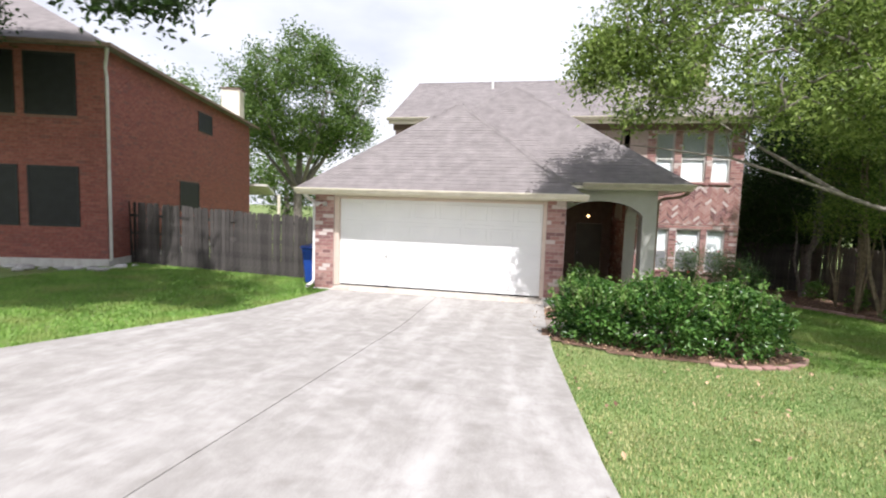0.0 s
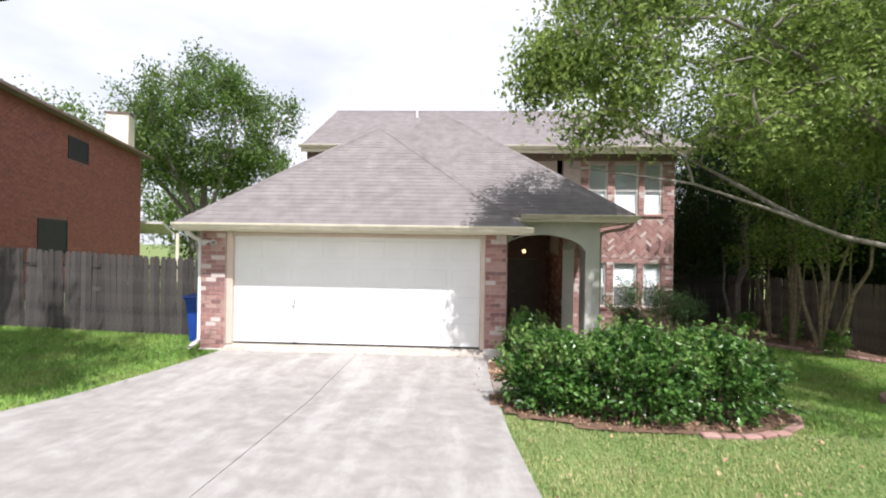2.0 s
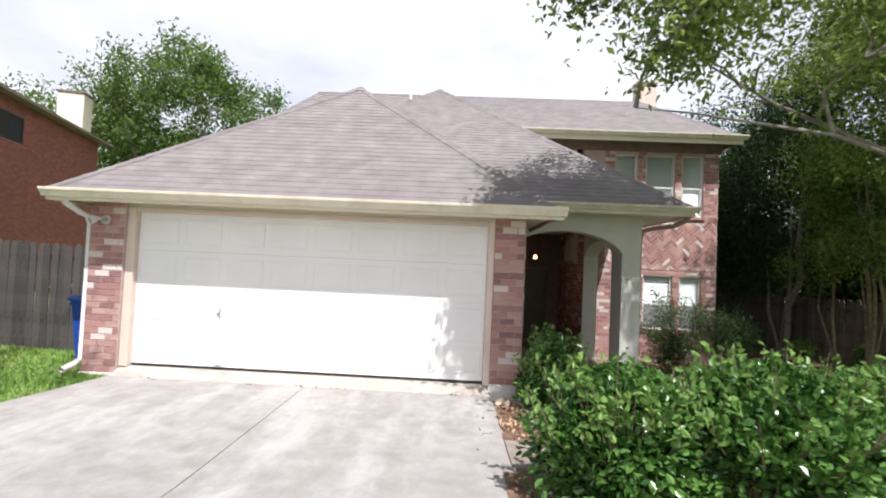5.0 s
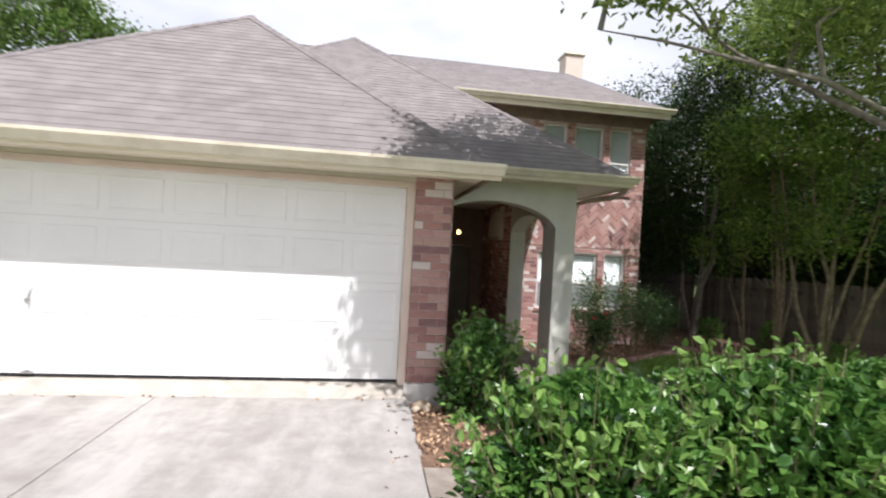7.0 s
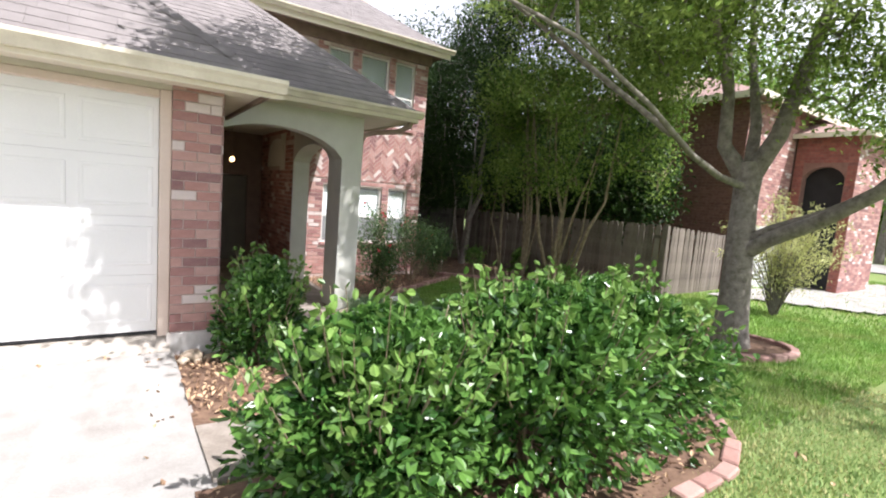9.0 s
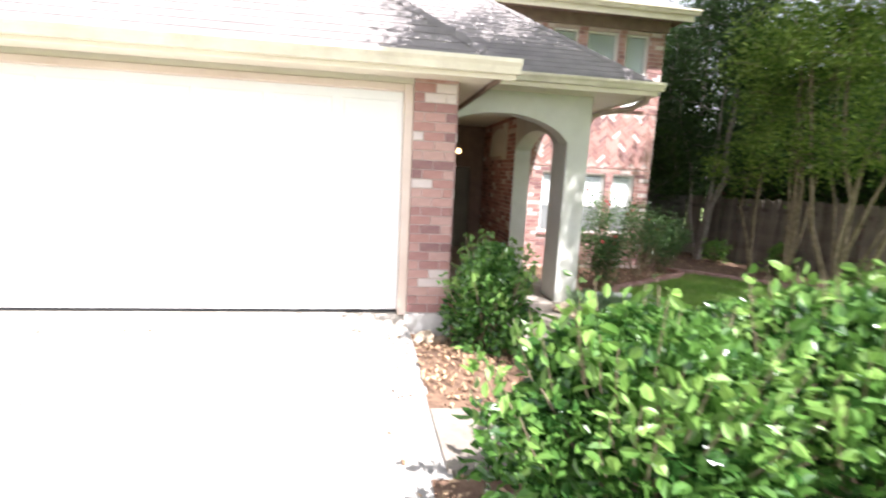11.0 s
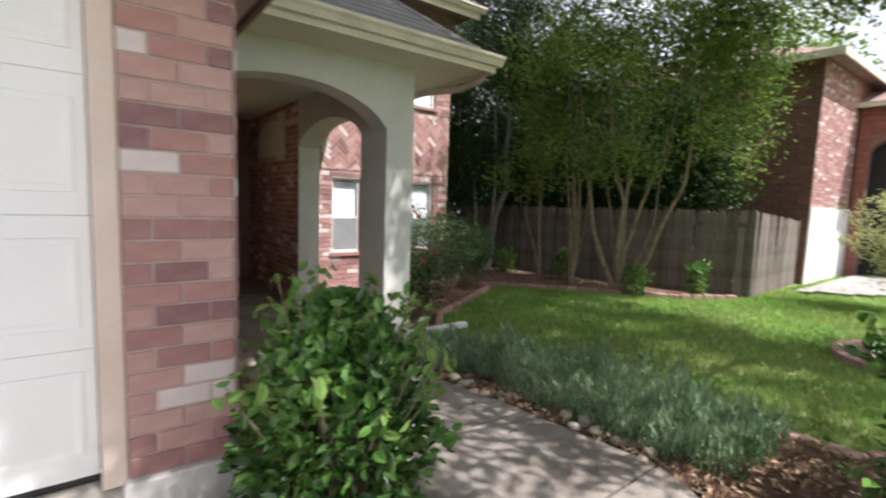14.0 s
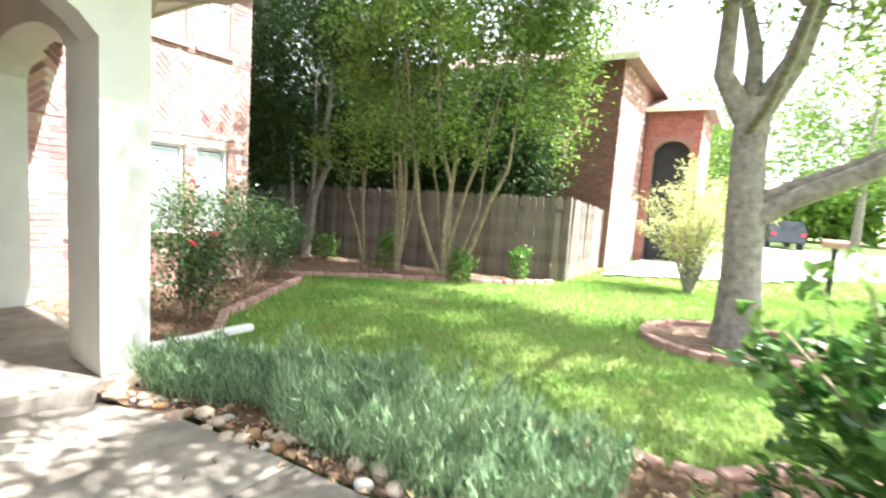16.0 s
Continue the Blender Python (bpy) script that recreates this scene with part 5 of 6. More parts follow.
def shrub(name, x, y, z, radii, n, leaf, size, label, seed, shoots=0, group="", category="shrub", new_leaf=None):
    r = np.random.default_rng(seed)
    s = empty(name, pose(x, y, z), label, category, group)
    rx, ry, h = radii
    a = r.uniform(0, 2 * np.pi, n)
    hz = r.beta(1.5, 0.95, n)
    d = np.stack([np.cos(a), np.sin(a), hz * 2 - 1], 1)
    lump = np.array([0.86 + 0.5 * noise.noise(tuple(q * 2.4 + np.array([x, y, 0]) * 3)) for q in d])
    prof = np.sqrt(np.clip(1 - np.clip((hz - 0.2) / 0.8, 0, 1) ** 2.1, 0, 1)) * (0.84 + 0.16 * np.clip(hz / 0.3, 0, 1))
    k = r.uniform(0.12, 1.0, n) ** 0.45 * prof * lump
    p = np.stack([d[:, 0] * k * rx, d[:, 1] * k * ry, 0.03 + hz * h * (0.86 + 0.14 * lump)], 1)
    leaves("foliage", p, size, leaf, s, seed=seed, aspect=0.56, flat=0.3, out=(0, 0, h * 0.35), broad=True)["kind"] = "stuff"
    stem = []
    for i in range(16):
        a, q = r.uniform(0, 6.28), r.uniform(0.2, 0.8)
        stem.append(([(0.06 * math.cos(a), 0.06 * math.sin(a), 0), (rx * q * 0.5 * math.cos(a), ry * q * 0.5 * math.sin(a), h * 0.4), (rx * q * math.cos(a), ry * q * math.sin(a), h * 0.8)], [0.014, 0.010, 0.004]))
    pts = []
    for i in range(shoots):
        dd = r.normal(size=3)
        dd[2] = abs(dd[2]) + 0.25
        dd /= np.linalg.norm(dd)
        b = dd * np.array([rx, ry, h * 0.5]) * 0.86 + np.array([0, 0, h * 0.5])
        L = r.uniform(0.08, 0.24)
        tip = b + (dd * 0.5 + np.array([0, 0, 0.8])) * L
        stem.append(([tuple(b * 0.85), tuple(b), tuple(tip)], [0.005, 0.004, 0.002]))
        for j in range(int(8 + 20 * L)):
            f = r.random()
            pts.append(b + (tip - b) * f + r.normal(size=3) * 0.028)
    tubes("woody_stem", stem, BARK_PALE, s, sides=5)["kind"] = "stuff"
    if pts:
        leaves("new_growth", np.array(pts), size * 0.95, new_leaf or LEAF_SHRUB_NEW, s, "bright new leaves", seed=seed + 1, aspect=0.52, flat=0.25, broad=True)["kind"] = "stuff"
    return s


for k, (x, y, rx, ry, h) in enumerate(((0.86, -2.94, 0.76, 0.50, 1.02), (1.92, -2.97, 0.96, 0.78, 1.14), (3.00, -2.62, 0.98, 1.04, 1.10))):
    shrub("hedge_shrub", x, y, float(ground_z(x, y)), (rx, ry, h), 8200, LEAF_SHRUB, 0.070, "big glossy green leafy shrub with pale new shoots beside the driveway", 90 + k, 55, "hedge shrubs")
shrub("pier_shrub", 0.84, -0.46, float(ground_z(0.84, -0.46)), (0.47, 0.44, 1.0), 4600, LEAF_SHRUB, 0.066, "rounded glossy green shrub beside the brick pier", 95, 34)
def feathery(x, y, h, rx, seed, label):
    """A many-stemmed shrub: bare dark feet, arching sprays of small pale leaves."""
    r = np.random.default_rng(seed)
    z = float(ground_z(x, y))
    s_ = empty("lime_shrub", pose(x, y, z), label, "shrub", "lime shrubs")
    runs, pts = [], []
    for i in range(60):
        a, lean_ = r.uniform(0, 6.28), r.uniform(0.1, 1.0)
        d = np.array([math.cos(a), math.sin(a), 0.0])
        top = h * r.uniform(0.55, 1.0) * (1.05 - 0.35 * lean_)
        p = [np.array([0, 0, 0.0]) + d * 0.05, d * rx * 0.22 * lean_ + [0, 0, top * 0.4], d * rx * 0.62 * lean_ + [0, 0, top * 0.8], d * rx * lean_ + [0, 0, top * r.uniform(0.86, 1.0)]]
        runs.append(([tuple(q) for q in p], [0.016, 0.011, 0.006, 0.002]))
        for j in range(105):
            f = r.uniform(1.0, 3.0)
            k = min(2, int(f))
            pts.append(p[k] + (p[k + 1] - p[k]) * (f - k) + r.normal(size=3) * (0.05 + 0.05 * (3 - f)))
    tubes("woody_stem", runs, BARK, s_, sides=5)["kind"] = "stuff"
    leaves("foliage", np.array(pts), 0.075, LEAF_LIME, s_, seed=seed, aspect=0.3, flat=0.2)["kind"] = "stuff"


feathery(11.2, -0.75, 2.95, 1.3, 96, "yellow-green feathery shrub beside the neighbouring driveway")
feathery(12.4, -4.9, 2.6, 1.5, 97, "pale yellow-green feathery shrub on the far lawn")
for k, (x, y, rx, h) in enumerate(((9.35, 5.2, 0.32, 0.75), (8.95, 3.0, 0.3, 0.6), (9.9, 2.2, 0.25, 0.7), (9.1, 7.0, 0.35, 0.6))):
    shrub("fence_shrub", x, y, float(ground_z(x, y)), (rx, rx, h), 420, LEAF_SHRUB_NEW, 0.085, "small bright green sapling in the mulch by the fence", 100 + k, 8, "saplings by the fence")


def rose(x, y, h, seed):
    r = np.random.default_rng(seed)
    z = float(ground_z(x, y))
    s = empty("rose_bush", pose(x, y, z), "airy rose bush with small red blooms under the window", "rose bush", "rose bushes under the windows")
    runs, tips = [], []
    for i in range(9):
        a = r.uniform(0, 6.28)
        bark_runs((0.04 * math.cos(a), 0.04 * math.sin(a), 0), (0.45 * math.cos(a), 0.45 * math.sin(a), 1), h * 0.55, 0.012, 2, r, 0.3, 0.1, 2, tips, runs, 0.6)
    tubes("rose_cane", runs, BARK_PALE, s, sides=5)["kind"] = "stuff"
    t = np.array(tips)
    t = t[t[:, 2] > 0.15]
    leaves("foliage", clumps(t, 10, 0.10, r), 0.055, LEAF_ROSE, s, seed=seed)["kind"] = "stuff"
    top = t[np.argsort(-t[:, 2])][: 40: 14]
    for q in top:
        leaves("bloom", np.repeat(q[None], 14, 0) + r.normal(size=(14, 3)) * 0.014, 0.036, PETAL, s, "red bloom", seed=seed + 3, aspect=0.9, out=tuple(q))


rose(4.55, 4.7, 1.75, 111), rose(5.6, 5.0, 1.55, 112), rose(4.05, 3.7, 1.0, 113), rose(6.45, 5.35, 1.2, 114)

# juniper ground cover beside the walkway
rj = np.random.default_rng(17)
jp = []
while len(jp) < 26000:
    x, y = rj.uniform(2.7, 3.75, 4000), rj.uniform(-1.35, 2.15, 4000)
    c = 3.18 + 0.12 * np.sin(y * 2)
    ok = inside(BED_JUNIPER, x, y) & (np.abs(x - c) < 0.42 + 0.08 * np.sin(y * 5)) & ((y > -1.05) | (rj.random(4000) < 0.55))
    for a, b in zip(x[ok], y[ok]):
        hgt = 0.30 * (0.40 + 1.25 * max(0.0, noise.noise((a * 4.6, b * 4.6, 2.0)) + 0.35))
        jp.append((a, b, float(ground_z(a, b)) + rj.uniform(0.02, hgt)))
jp = np.array(jp)
dj = rj.normal(size=jp.shape) * 0.36 + np.array([0, 0, 1.0])
dj /= np.linalg.norm(dj, axis=1, keepdims=True)
sj = np.cross(dj, rj.normal(size=jp.shape))
sj /= np.linalg.norm(sj, axis=1, keepdims=True)
Lj = rj.uniform(0.045, 0.11, (len(jp), 1))
vj = np.stack([jp - sj * 0.0065, jp + sj * 0.0065, jp + dj * Lj], 1).reshape(-1, 3)
tagged(raw("juniper_cover", vj, np.arange(len(vj)).reshape(-1, 3), LEAF_JUNIPER), "low feathery grey-green ground cover along the walkway", "ground cover", kind="stuff")

# dry leaves on the beds and the walk
rl = np.random.default_rng(23)
pts = []
for poly, n in ((BED_FRONT, 1500), (BED_JUNIPER, 2600), (BED_HEDGE, 1200), (BED_WINDOW, 1500), (BED_FENCE, 1600), (WALK_POLY, 25)):
    p = np.array(poly)
    x, y = rl.uniform(p[:, 0].min(), p[:, 0].max(), n * 3), rl.uniform(p[:, 1].min(), p[:, 1].max(), n * 3)
    ok = inside(poly, x, y)
    x, y = x[ok][:n], y[ok][:n]
    pts.append(np.stack([x, y, ground_z(x, y) + (0.046 if n == 25 else 0.036) + rl.uniform(0, 0.02, len(x))], 1))
tagged(leaves("dry_leaves", np.vstack(pts), 0.047, LITTER, aspect=0.55, flat=0.82, seed=24), "brown dry leaves scattered on the mulch", "dry leaves", kind="stuff")
dl = np.stack([rl.uniform(-4.6, 0.0, 34), -0.27 + rl.normal(size=34) * 0.03], 1)
dl = np.vstack([dl, np.stack([0.02 - np.abs(rl.normal(size=14)) * 0.10, rl.uniform(-3.2, -0.4, 14)], 1)])
tagged(leaves("driveway_leaves", np.column_stack([dl, drive_z(dl[:, 1]) + 0.02]), 0.045, LITTER, aspect=0.5, flat=0.85, seed=27), "brown dry leaves caught along the driveway joint", "dry leaves", kind="stuff")
gl = np.stack([rl.uniform(0.4, 5, 140), rl.uniform(-10, -3.8, 140)], 1)
tagged(leaves("lawn_leaves", np.column_stack([gl, ground_z(gl[:, 0], gl[:, 1]) + 0.05]), 0.06, LITTER, aspect=0.6, flat=0.9, seed=25), "dry brown leaves on the lawn", "dry leaves", kind="stuff")

# river stones along the walkway
shared = []
for k in range(12):
    bm = bmesh.new()
    bmesh.ops.create_icosphere(bm, subdivisions=2, radius=1)
    for v in bm.verts:
        v.co *= 1 + 0.22 * noise.noise(v.co * 1.3 + Vector((k * 7, 0, 0)))
        v.co.z *= 0.68
    me = bpy.data.meshes.new("river_stone")
    bm.to_mesh(me)
    bm.free()
    me.materials.append((STONE, STONE, STONE_GREY, STONE_RUST)[k % 4])
    me.polygons.foreach_set("use_smooth", [True] * len(me.polygons))
    shared.append(me)
rs = np.random.default_rng(29)
line = [(2.45, 2.02), (2.62, 1.75), (2.72, 1.3), (2.75, 0.3), (2.74, -0.5), (2.72, -0.95)]
cum = np.cumsum([0] + [math.dist(a, b) for a, b in zip(line[:-1], line[1:])])
for k in range(64):
    s = rs.uniform(0, cum[-1])
    x = np.interp(s, cum, [p[0] for p in line]) + rs.normal() * 0.07
    y = np.interp(s, cum, [p[1] for p in line])
    size = rs.uniform(0.02, 0.045) if k % 4 else rs.uniform(0.045, 0.07)
    ob = new("river_stone", shared[(k * 5) % 12])
    ob.matrix_world = pose(x, y, float(ground_z(x, y)) + 0.018 + size * 0.45, 0, 0, rs.uniform(0, 360)) @ Matrix.Diagonal((size * rs.uniform(0.9, 1.3), size, size, 1))
    tagged(ob, ("smooth tan river stone edging the walkway", "smooth tan river stone edging the walkway", "smooth pale grey river stone edging the walkway", "rounded rusty brown stone edging the walkway")[(k * 5) % 4], "stone", "river stones")
for x, y, size in ((0.26, -0.28, 0.09), (0.42, -0.26, 0.06), (0.18, -0.42, 0.05), (0.3, -0.4, 0.04), (2.72, 2.08, 0.11), (2.9, 2.1, 0.09), (3.05, 2.15, 0.1), (2.6, 2.02, 0.07), (3.12, 2.3, 0.08)):
    ob = new("river_stone", shared[1])
    ob.matrix_world = pose(x, y, float(ground_z(x, y)) + 0.02 + size * 0.4, 0, 0, 40) @ Matrix.Diagonal((size * 1.2, size, size, 1))
    tagged(ob, "pale flat stone at the foot of the pier or column", "stone", "stones by the piers")


# brick edging, block by block
def edging(name, path, label, closed=False, length=0.22, lift=0.02):
    e = empty(name, pose(0, 0, 0), label, "edging", kind="structure")
    P = [np.array(p, float) for p in path]
    if closed:
        P.append(P[0])
    cum = np.cumsum([0] + [np.linalg.norm(b - a) for a, b in zip(P[:-1], P[1:])])
    n = int(cum[-1] / length)
    at = lambda s: np.array([np.interp(s, cum, [p[i] for p in P]) for i in (0, 1)])
    bm = boxes((-length / 2 + 0.008, length / 2 - 0.008, -0.055, 0.055, -0.06, 0.065))
    bmesh.ops.bevel(bm, geom=list(bm.edges), offset=0.012, segments=1, affect="EDGES")
    me = bpy.data.meshes.new("edging_brick")
    bm.to_mesh(me)
    bm.free()
    me.materials.append(EDGER)
    r = np.random.default_rng(5)
    for k in range(n):
        p, q = at((k + 0.3) * cum[-1] / n), at((k + 0.7) * cum[-1] / n)
        c = (p + q) / 2
        ob = new("edging_brick", me)
        ob.parent = e
        ob.matrix_local = pose(c[0], c[1], float(ground_z(*c)) + lift + r.uniform(-0.008, 0.008), r.uniform(-3, 3), r.uniform(-3, 3), math.degrees(math.atan2(q[1] - p[1], q[0] - p[0])))
    return e


edging("edging_window_bed", [(3.3, 1.55), (3.38, 1.9), (3.3, 2.2), (3.55, 2.5), (4.4, 3.6), (5.6, 4.35), (6.7, 5.05), (6.95, 5.3), (6.85, 5.65)], "pinkish brick edging round the window bed")
edging("edging_fence_bed", [(6.85, 5.85), (7.9, 4.75), (8.7, 3.5), (9.5, 2.3), (10.3, 1.6)], "pinkish brick edging along the fence bed")
edging("edging_hedge", [(2.4, -3.66), (3.0, -3.66), (3.45, -3.48), (3.85, -3.15), (4.06, -2.75), (4.02, -2.0), (3.7, -1.65), (3.72, -1.0)], "pinkish brick edging round the hedge bed", lift=-0.03)
edging("edging_tree_ring", [(7.35 + 0.88 * math.cos(a), -1.58 + 0.88 * math.sin(a)) for a in np.linspace(0, 2 * math.pi, 25)[:-1]], "ring of pinkish edging bricks round the tree", True)
sheet("mulch_tree_ring", [(7.35 + 0.85 * math.cos(a), -1.58 + 0.85 * math.sin(a)) for a in np.linspace(0, 2 * math.pi, 20)[:-1]], MULCH, 0.03, "dark mulch inside the tree's brick ring", "mulch bed", 0.1)


# ---- fences ----
def fence(name, a, b, za, zb, ha, hb, mat, label, seed, board=0.14, lean=2.0):
    r = np.random.default_rng(seed)
    fn = empty(name, pose(0, 0, 0), label, "fence", kind="structure")
    a, b = np.array(a, float), np.array(b, float)
    L = np.linalg.norm(b - a)
    ang = math.degrees(math.atan2(b[1] - a[1], b[0] - a[0]))
    n = int(L / board)
    w = L / n - 0.006
    bm = bmesh.new()
    prof = [(-w / 2, 0), (w / 2, 0), (w / 2, 0.955), (w / 2 - 0.03, 1.0), (-w / 2 + 0.03, 1.0), (-w / 2, 0.955)]
    lo = [bm.verts.new((x, -0.009, z)) for x, z in prof]
    hi = [bm.verts.new((x, 0.009, z)) for x, z in prof]
    bm.faces.new(lo), bm.faces.new(hi[::-1])
    for i in range(6):
        j = (i + 1) % 6
        bm.faces.new((lo[i], hi[i], hi[j], lo[j]))
    bmesh.ops.recalc_face_normals(bm, faces=list(bm.faces))
    me = bpy.data.meshes.new("board")
    bm.to_mesh(me)
    bm.free()
    me.materials.append(mat)
    for k in range(n):
        f = (k + 0.5) / n
        p = a + (b - a) * f
        ob = new("board", me)
        ob.parent = fn
        ob.matrix_local = pose(p[0], p[1], za + (zb - za) * f, r.normal() * 0.8, r.normal() * 0.5, ang + r.normal() * lean) @ Matrix.Diagonal((1, 1, ha + (hb - ha) * f + r.normal() * 0.012, 1))
    d = (b - a) / L
    nrm = np.array([-d[1], d[0]])
    for h in (0.3, 1.0, 1.55):
        bm = boxes((-L / 2, L / 2, -0.02, 0.02, -0.045, 0.045))
        ob = part("rail", bm, mat, fn)
        c = (a + b) / 2 + nrm * 0.035
        ob.matrix_local = pose(c[0], c[1], (za + zb) / 2 + h, 0, -math.degrees(math.atan2(zb - za, L)), ang)
    return fn


fence("fence_left", (-12.95, 1.92), (-5.52, 1.0), -0.16, -0.17, 2.0, 1.72, FENCE, "weathered grey-brown cedar board fence beside the garage", 3)
fence("fence_right", (9.55, 9.0), (10.62, 1.5), -0.78, -0.66, 1.84, 1.84, FENCE_R, "weathered tan cedar board fence behind the trees", 4)
fence("fence_right_return", (10.64, 1.48), (13.95, 1.72), -0.66, -0.62, 1.84, 1.6, FENCE_R, "pale cedar board fence running to the neighbouring house", 5)
# darker boards than fence_right: the corner's shade is put into their colour
fence("fence_right_back", (6.3, 9.6), (9.55, 9.05), -0.8, -0.78, 1.84, 1.84, FENCE, "weathered cedar fence closing the side yard, corner shade in its dark boards", 6)
lean = part("loose_plank", boxes((-0.1, 0.1, -0.012, 0.012, 0, 1.95), (0.12, 0.3, -0.012, 0.012, 0, 1.9)), FENCE_R)
lean.matrix_world = pose(9.52, 7.75, -0.72, 4, 3, 92)
tagged(lean, "pale loose fence planks leaning on the fence", "plank")

# ---- blue bin ----
bin_ = empty("recycling_bin", pose(-5.82, 0.66, -0.15), "blue plastic wheeled bin beside the garage", "bin")
bm = bmesh.new()
rings = []
for z, s in ((0.04, 0.78), (0.1, 0.8), (0.85, 1.0), (0.9, 1.05), (0.93, 1.05)):
    rings.append([bm.verts.new((x * 0.29 * s, y * 0.33 * s, z)) for x, y in ((-1, -0.85), (-0.85, -1), (0.85, -1), (1, -0.85), (1, 0.85), (0.85, 1), (-0.85, 1), (-1, 0.85))])
for r0, r1 in zip(rings[:-1], rings[1:]):
    for i in range(8):
        bm.faces.new((r0[i], r0[(i + 1) % 8], r1[(i + 1) % 8], r1[i]))
bm.faces.new(rings[0]), bm.faces.new(rings[-1])
part("body", bm, BIN_BLUE, bin_)
part("lid", prism([(-0.35, 0.935), (-0.36, 0.96), (-0.3, 1.0), (0.25, 1.02), (0.36, 0.98), (0.36, 0.935)], -0.315, 0.315, "x"), BIN_BLUE, bin_, "hinged blue lid", bevel=0.008)
for s in (-1, 1):
    wv, wf = tube([(s * 0.25, 0.27, 0.11), (s * 0.31, 0.27, 0.11)], [0.11, 0.11], 14)
    wh = raw("wheel", wv + [(s * 0.25, 0.27, 0.11), (s * 0.31, 0.27, 0.11)], wf, BLACK, bin_)
tubes("grab_bar", [([(-0.24, 0.37, 0.9), (-0.24, 0.4, 0.93), (0.24, 0.4, 0.93), (0.24, 0.37, 0.9)], 0.014)], BIN_BLUE, bin_)


# ---- neighbouring house on the left ----
NH = pose(-12.6, 0.8, 0, 0, 0, 17)
nh = empty("neighbour_house", NH, "two-storey red brick house with dark screened windows", "house")
holes_s = [(6.45, 7.95, 4.9, 5.72), (4.65, 6.45, 1.5, 2.67)]
part("wall", boxes((-11, 0, 0, 13.4, -0.4, 6.25)), MORTAR_RED, nh)
rects = coursed(0, 13.4, 0.1, 6.2, holes_s, 0.24, 0.085)
ob = many_boxes("side_bricks", (0, 0, 0), Y, Z, X, rects, 0.010, BRICK_RED, nh)
ob["kind"] = "stuff"
holes_f = [(-2.15, -0.75, 1.05, 2.8), (-3.9, -2.4, 1.05, 2.8), (-6.2, -4.8, 1.05, 2.8), (-2.15, -0.75, 4.25, 6.0), (-3.9, -2.4, 4.25, 6.0), (-6.2, -4.8, 4.25, 6.0)]
ob = many_boxes("front_bricks", (0, 0, 0), X, Z, (0, -1, 0), coursed(-11, 0, 0.1, 6.2, holes_f, 0.24, 0.085), 0.010, BRICK_RED, nh)
ob["kind"] = "stuff"
for u0, u1, v0, v1 in holes_s:
    wn_ = part("window", boxes((0.0, 0.02, u0, u1, v0, v1)), DARK_SCREEN, nh, "dark screened window")
    part("window_frame", boxes((0.0, 0.035, u0, u0 + 0.06, v0, v1), (0.0, 0.035, u1 - 0.06, u1, v0, v1), (0.0, 0.035, u0 + 0.06, u1 - 0.06, v1 - 0.06, v1), (0.0, 0.035, u0 + 0.06, u1 - 0.06, v0, v0 + 0.06)), BLACK, wn_)
for u0, u1, v0, v1 in holes_f:
    wn_ = part("window", boxes((u0, u1, -0.02, 0.0, v0, v1)), DARK_SCREEN, nh, "dark screened window")
    part("window_frame", boxes((u0, u0 + 0.06, -0.035, 0.0, v0, v1), (u1 - 0.06, u1, -0.035, 0.0, v0, v1), (u0 + 0.06, u1 - 0.06, -0.035, 0.0, v1 - 0.06, v1), (u0 + 0.06, u1 - 0.06, -0.035, 0.0, v0, v0 + 0.06)), BLACK, wn_)
part("footing", boxes((-11.03, 0.03, -0.03, 13.43, -0.5, 0.1)), FOOTING, nh, "pale concrete footing")
bm = bmesh.new()
ev = [bm.verts.new(v) for v in ((-11.4, -0.4, 6.2), (0.4, -0.4, 6.2), (0.4, 13.8, 6.2), (-11.4, 13.8, 6.2))]
rd = [bm.verts.new(v) for v in ((-5.5, 5.0, 9.3), (-5.5, 9.0, 9.3))]
bm.faces.new((ev[0], ev[1], rd[0])), bm.faces.new((ev[1], ev[2], rd[1], rd[0])), bm.faces.new((ev[2], ev[3], rd[1])), bm.faces.new((ev[3], ev[0], rd[0], rd[1])), bm.faces.new(ev[::-1])
roof = part("roof", bm, SHINGLE, nh)
part("fascia", boxes((0.38, 0.46, -0.45, 13.85, 6.14, 6.24), (-11.45, 0.38, -0.45, -0.38, 6.14, 6.24)), DARK_TRIM, nh, "brown eave board")
ch = part("chimney", boxes((-1.1, -0.15, 12.2, 13.0, 5.5, 8.0)), PAINT, nh, "pale chimney", bevel=0.02)
part("chimney_cap", boxes((-1.15, -0.1, 12.15, 13.05, 8.0, 8.06)), DARK_TRIM, ch)
tubes("downspout", [([(0.35, -0.42, 6.12), (0.2, -0.2, 5.9), (0.06, -0.02, 5.65), (0.06, 0.04, 5.4), (0.06, 0.04, 0.05)], 0.045)], FOOTING, nh, "cream downspout")
part("rear_porch_roof", prism([(13.4, 3.0), (15.2, 2.5), (15.2, 2.4), (13.4, 2.88)], -3, 1.0, "x"), FOOTING, nh)
part("rear_porch_post", boxes((1.2, 1.34, 14.9, 15.04, -0.2, 2.45)), PAINT, nh)
rr_ = np.random.default_rng(44)
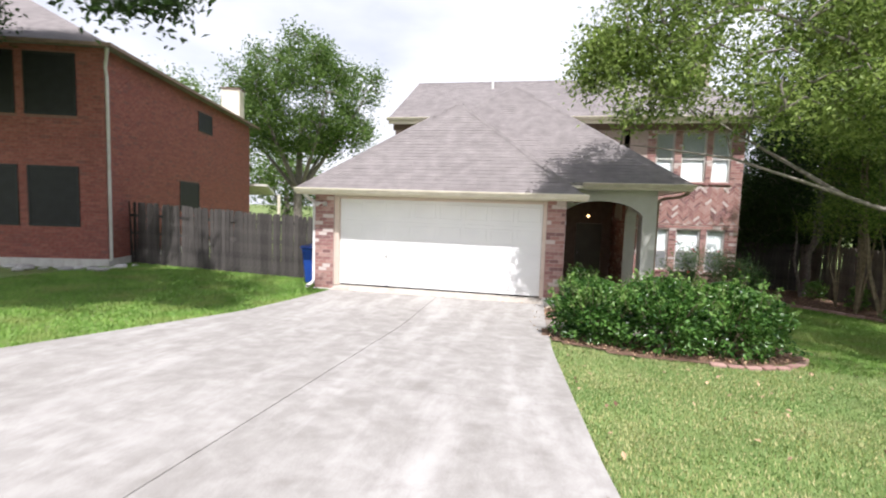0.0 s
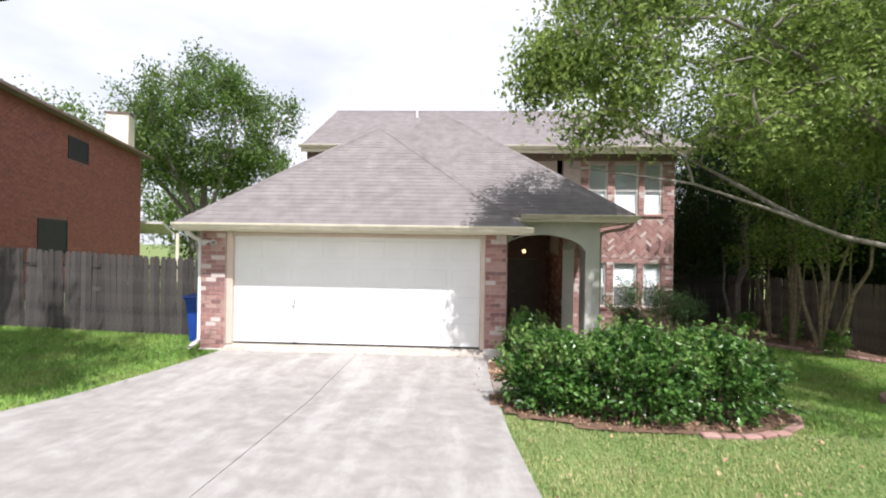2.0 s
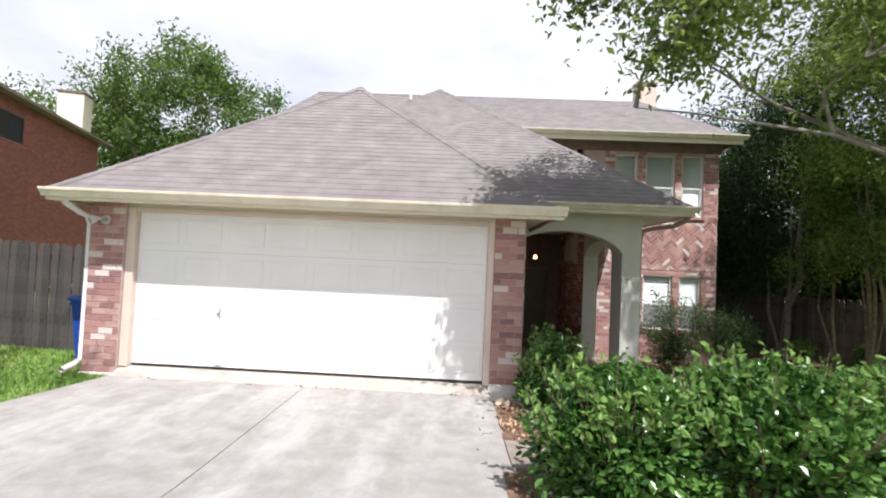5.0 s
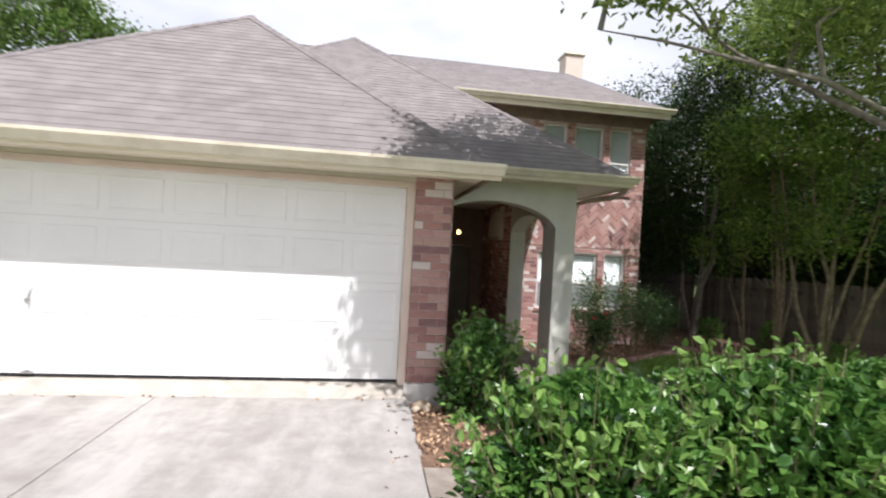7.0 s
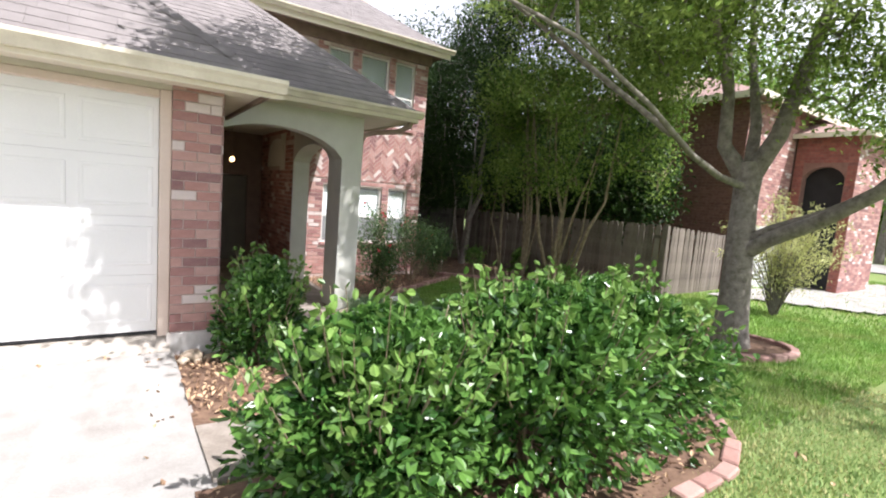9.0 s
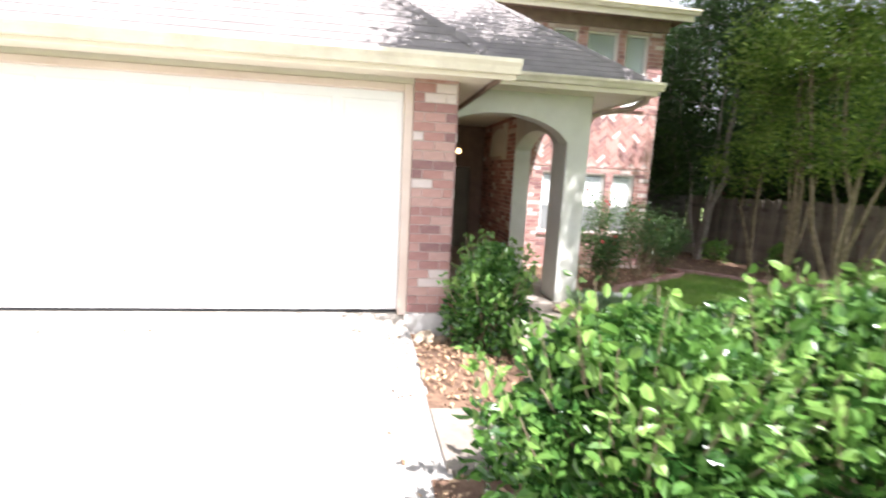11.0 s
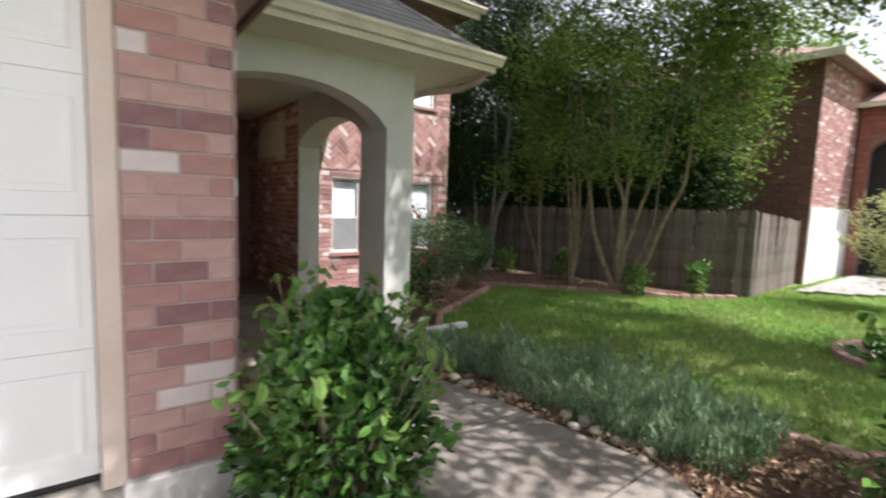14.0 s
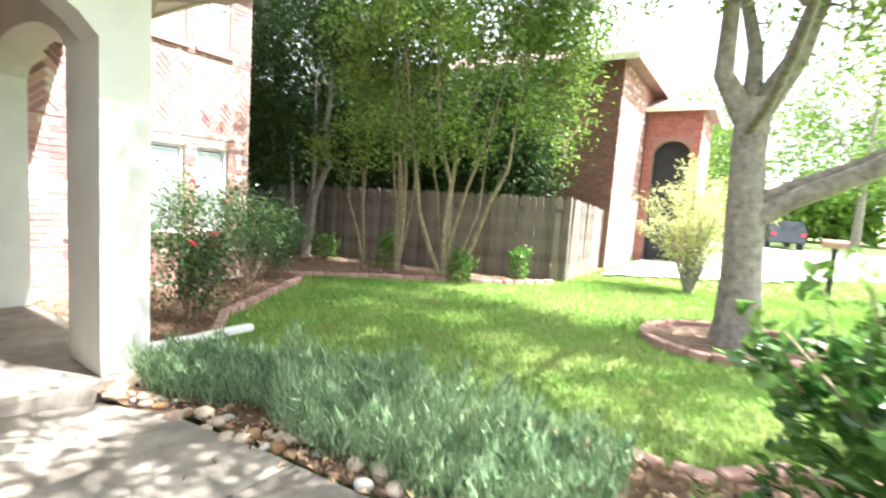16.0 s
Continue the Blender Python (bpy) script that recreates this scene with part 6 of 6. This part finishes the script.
for k in range(34):
    u = rr_.uniform(-7, 0.3)
    p = NH @ Vector((u, rr_.uniform(-1.0, -0.25), 0))
    if k % 4 == 0:
        p = NH @ Vector((rr_.uniform(0.15, 0.6), rr_.uniform(-0.4, 2.4), 0))
    size = rr_.uniform(0.07, 0.17)
    ob = new("limestone_rock", shared[(2, 6, 10)[k % 3]])
    ob.matrix_world = pose(p.x, p.y, float(ground_z(p.x, p.y)) + size * 0.3, 0, 0, rr_.uniform(0, 360)) @ Matrix.Diagonal((size * 1.3, size, size * 0.7, 1))
    tagged(ob, "pale limestone rock in the neighbouring flower bed", "rock", "limestone rocks")

# ---- neighbouring house on the right ----
rh = empty("neighbour_house", pose(14.0, 1.55, 0, 0, 0, 0), "red-brown brick house with pale lit corner and shallow roof", "house")
part("wall", boxes((0, 9, 0.02, 12.4, -0.9, 4.9)), MORTAR_RED, rh)
# sun and shade put into brick colours: dark side, paler pink front
ob = many_boxes("side_bricks", (0, 0, 0), Y, Z, (-1, 0, 0), coursed(0.02, 12.4, -0.8, 4.85, [], 0.24, 0.085), 0.010, BRICK_BROWN_SHADED, rh)
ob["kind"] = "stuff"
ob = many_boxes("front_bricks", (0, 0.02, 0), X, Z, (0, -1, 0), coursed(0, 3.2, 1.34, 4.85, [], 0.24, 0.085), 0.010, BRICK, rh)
# white panel carries the sunlight on the lower corner wall
part("sunlit_wall_panel", boxes((-0.012, 3.2, -0.03, 0.016, -0.9, 1.33)), DOOR_WHITE, rh, "lower wall with strong sunlight put in as white", bevel=0.006)
ob["kind"] = "stuff"
bay = part("bay_wall", prism(arch_outline(0.03, 1.6, 2.9, 3.25, -0.9, 4.2, 0.3, 1.35), 0.0, 0.3), MORTAR_RED, rh)
bay.matrix_local = pose(3.2, 0, 0, 0, 0, -90)
part("bay_body", boxes((3.56, 6.0, -1.6, 0.0, -0.9, 4.2)), MORTAR_RED, rh)
# shade and sun coloured in again: darker bay side, paler bay front
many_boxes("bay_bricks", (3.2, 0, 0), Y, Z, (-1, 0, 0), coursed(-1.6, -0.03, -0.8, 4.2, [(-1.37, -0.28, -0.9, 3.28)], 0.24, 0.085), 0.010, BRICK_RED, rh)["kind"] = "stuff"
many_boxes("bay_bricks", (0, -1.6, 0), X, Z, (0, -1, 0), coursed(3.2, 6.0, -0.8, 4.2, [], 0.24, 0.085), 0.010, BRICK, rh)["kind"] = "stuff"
part("window", boxes((3.5, 3.55, -1.45, -0.2, -0.9, 3.4)), DARK_SCREEN, rh, "dark arched entry")
bm = bmesh.new()
ev = [bm.verts.new(v) for v in ((-0.4, -0.4, 4.9), (9.4, -0.4, 4.9), (9.4, 12.8, 4.9), (-0.4, 12.8, 4.9))]
rd = [bm.verts.new(v) for v in ((4.5, 4.0, 6.9), (4.5, 7.0, 6.9))]
bm.faces.new((ev[0], ev[1], rd[0])), bm.faces.new((ev[1], ev[2], rd[1], rd[0])), bm.faces.new((ev[2], ev[3], rd[1])), bm.faces.new((ev[3], ev[0], rd[0], rd[1])), bm.faces.new(ev[::-1])
part("roof", bm, RED_SHINGLE, rh)
bm = bmesh.new()
ev = [bm.verts.new(v) for v in ((2.9, -1.9, 4.2), (6.3, -1.9, 4.2), (6.3, 0.5, 4.2), (2.9, 0.5, 4.2))]
tp = bm.verts.new((4.6, 0.3, 4.9))
for i in range(4):
    bm.faces.new((ev[i], ev[(i + 1) % 4], tp))
bm.faces.new(ev[::-1])
part("bay_roof", bm, RED_SHINGLE, rh)
part("fascia", boxes((2.9, 6.3, -1.95, -1.9, 4.08, 4.22), (2.85, 2.9, -1.9, 0.0, 4.08, 4.22), (-0.45, 9.4, -0.45, -0.4, 4.75, 4.92), (-0.45, -0.4, -0.4, 12.8, 4.75, 4.92)), GUTTER, rh)


# pavement and street on the right
sheet("pavement_neighbour_drive", [(12.3, 1.1), (14, -1.5), (17.5, -4.6), (23, -8), (29.2, -9), (29.2, -2.5), (22, 0.4), (15, 1.35)], CONCRETE, 0.05, "bright concrete driveway of the neighbouring house", "driveway", 0.3)
sheet("road", [(29, -40), (36, -40), (36, 40), (29, 40)], CONCRETE, 0.05, "pale street beyond the lawns", "road", 1.0)
mb = empty("mailbox", pose(12.7, -3.0, float(ground_z(12.7, -3.0))), "small mailbox on a weathered wooden post", "mailbox")
part("post", boxes((-0.045, 0.045, -0.045, 0.045, 0, 0.95)), FENCE, mb, bevel=0.008)
part("box", prism([(-0.08, 0.95), (0.08, 0.95), (0.08, 1.04)] + [(0.08 * math.cos(a), 1.04 + 0.07 * math.sin(a)) for a in np.linspace(0.2, 2.94, 8)] + [(-0.08, 1.04)], -0.2, 0.2), EDGER, mb)


def car(x, y, z, turn, paint, label):
    c = empty("parked_car", pose(x, y, z, 0, 0, turn), label, "car", "parked cars")
    body = prism([(-2.2, 0.3), (-2.25, 0.75), (-2.1, 0.98), (-1.2, 1.05), (-0.6, 1.55), (1.3, 1.6), (2.0, 1.1), (2.2, 1.0), (2.25, 0.35)], -0.88, 0.88)
    part("body", body, paint, c, bevel=0.05)
    part("window", prism([(-1.1, 1.06), (-0.55, 1.48), (1.25, 1.52), (1.8, 1.1)], -0.895, 0.895), DARK_SCREEN, c, "dark glass")
    for wx in (-1.4, 1.4):
        for s in (-1, 1):
            bm = bmesh.new()
            bmesh.ops.create_cone(bm, segments=18, radius1=0.34, radius2=0.34, depth=0.22, cap_ends=True, matrix=pose(wx, s * 0.8, 0.34, 90, 0, 0))
            part("wheel", bm, BLACK, c)
    for s in (-1, 1):
        part("tail_light", boxes((2.2, 2.27, s * 0.7 - 0.12, s * 0.7 + 0.12, 0.75, 0.95)), PETAL, c)


car(36.0, -2.9, float(ground_z(36.0, -2.9)) + 0.05, 190, CAR_DARK, "dark parked car on the street")
car(32.0, -12.6, float(ground_z(32.0, -12.6)) + 0.05, 95, CAR_SILVER, "silver parked car on the street")

# ---- bricks of the garage piers, piece by piece ----
brick_pieces(pier_r, (0, -0.121, 0), X, Z, (0, -1, 0), coursed(0.085, 0.489, 0.012, 2.26, length=0.203))
brick_pieces(pier_r, (0.489, 0, 0), Y, Z, X, coursed(-0.121, 0.83, 0.012, 2.26))
brick_pieces(pier_l, (0, -0.121, 0), X, Z, (0, -1, 0), coursed(-5.489, -5.005, -0.115, 2.26, length=0.203))
many_boxes("bricks", (0.489, 0, 0), Y, Z, X, coursed(0.845, 2.19, 0.012, 2.45), 0.009, BRICK, pier_r)["kind"] = "stuff"
many_boxes("bricks", (-5.489, 0, 0), Y, Z, (-1, 0, 0), coursed(-0.121, 6.0, -0.115, 2.3), 0.009, BRICK, pier_l)["kind"] = "stuff"
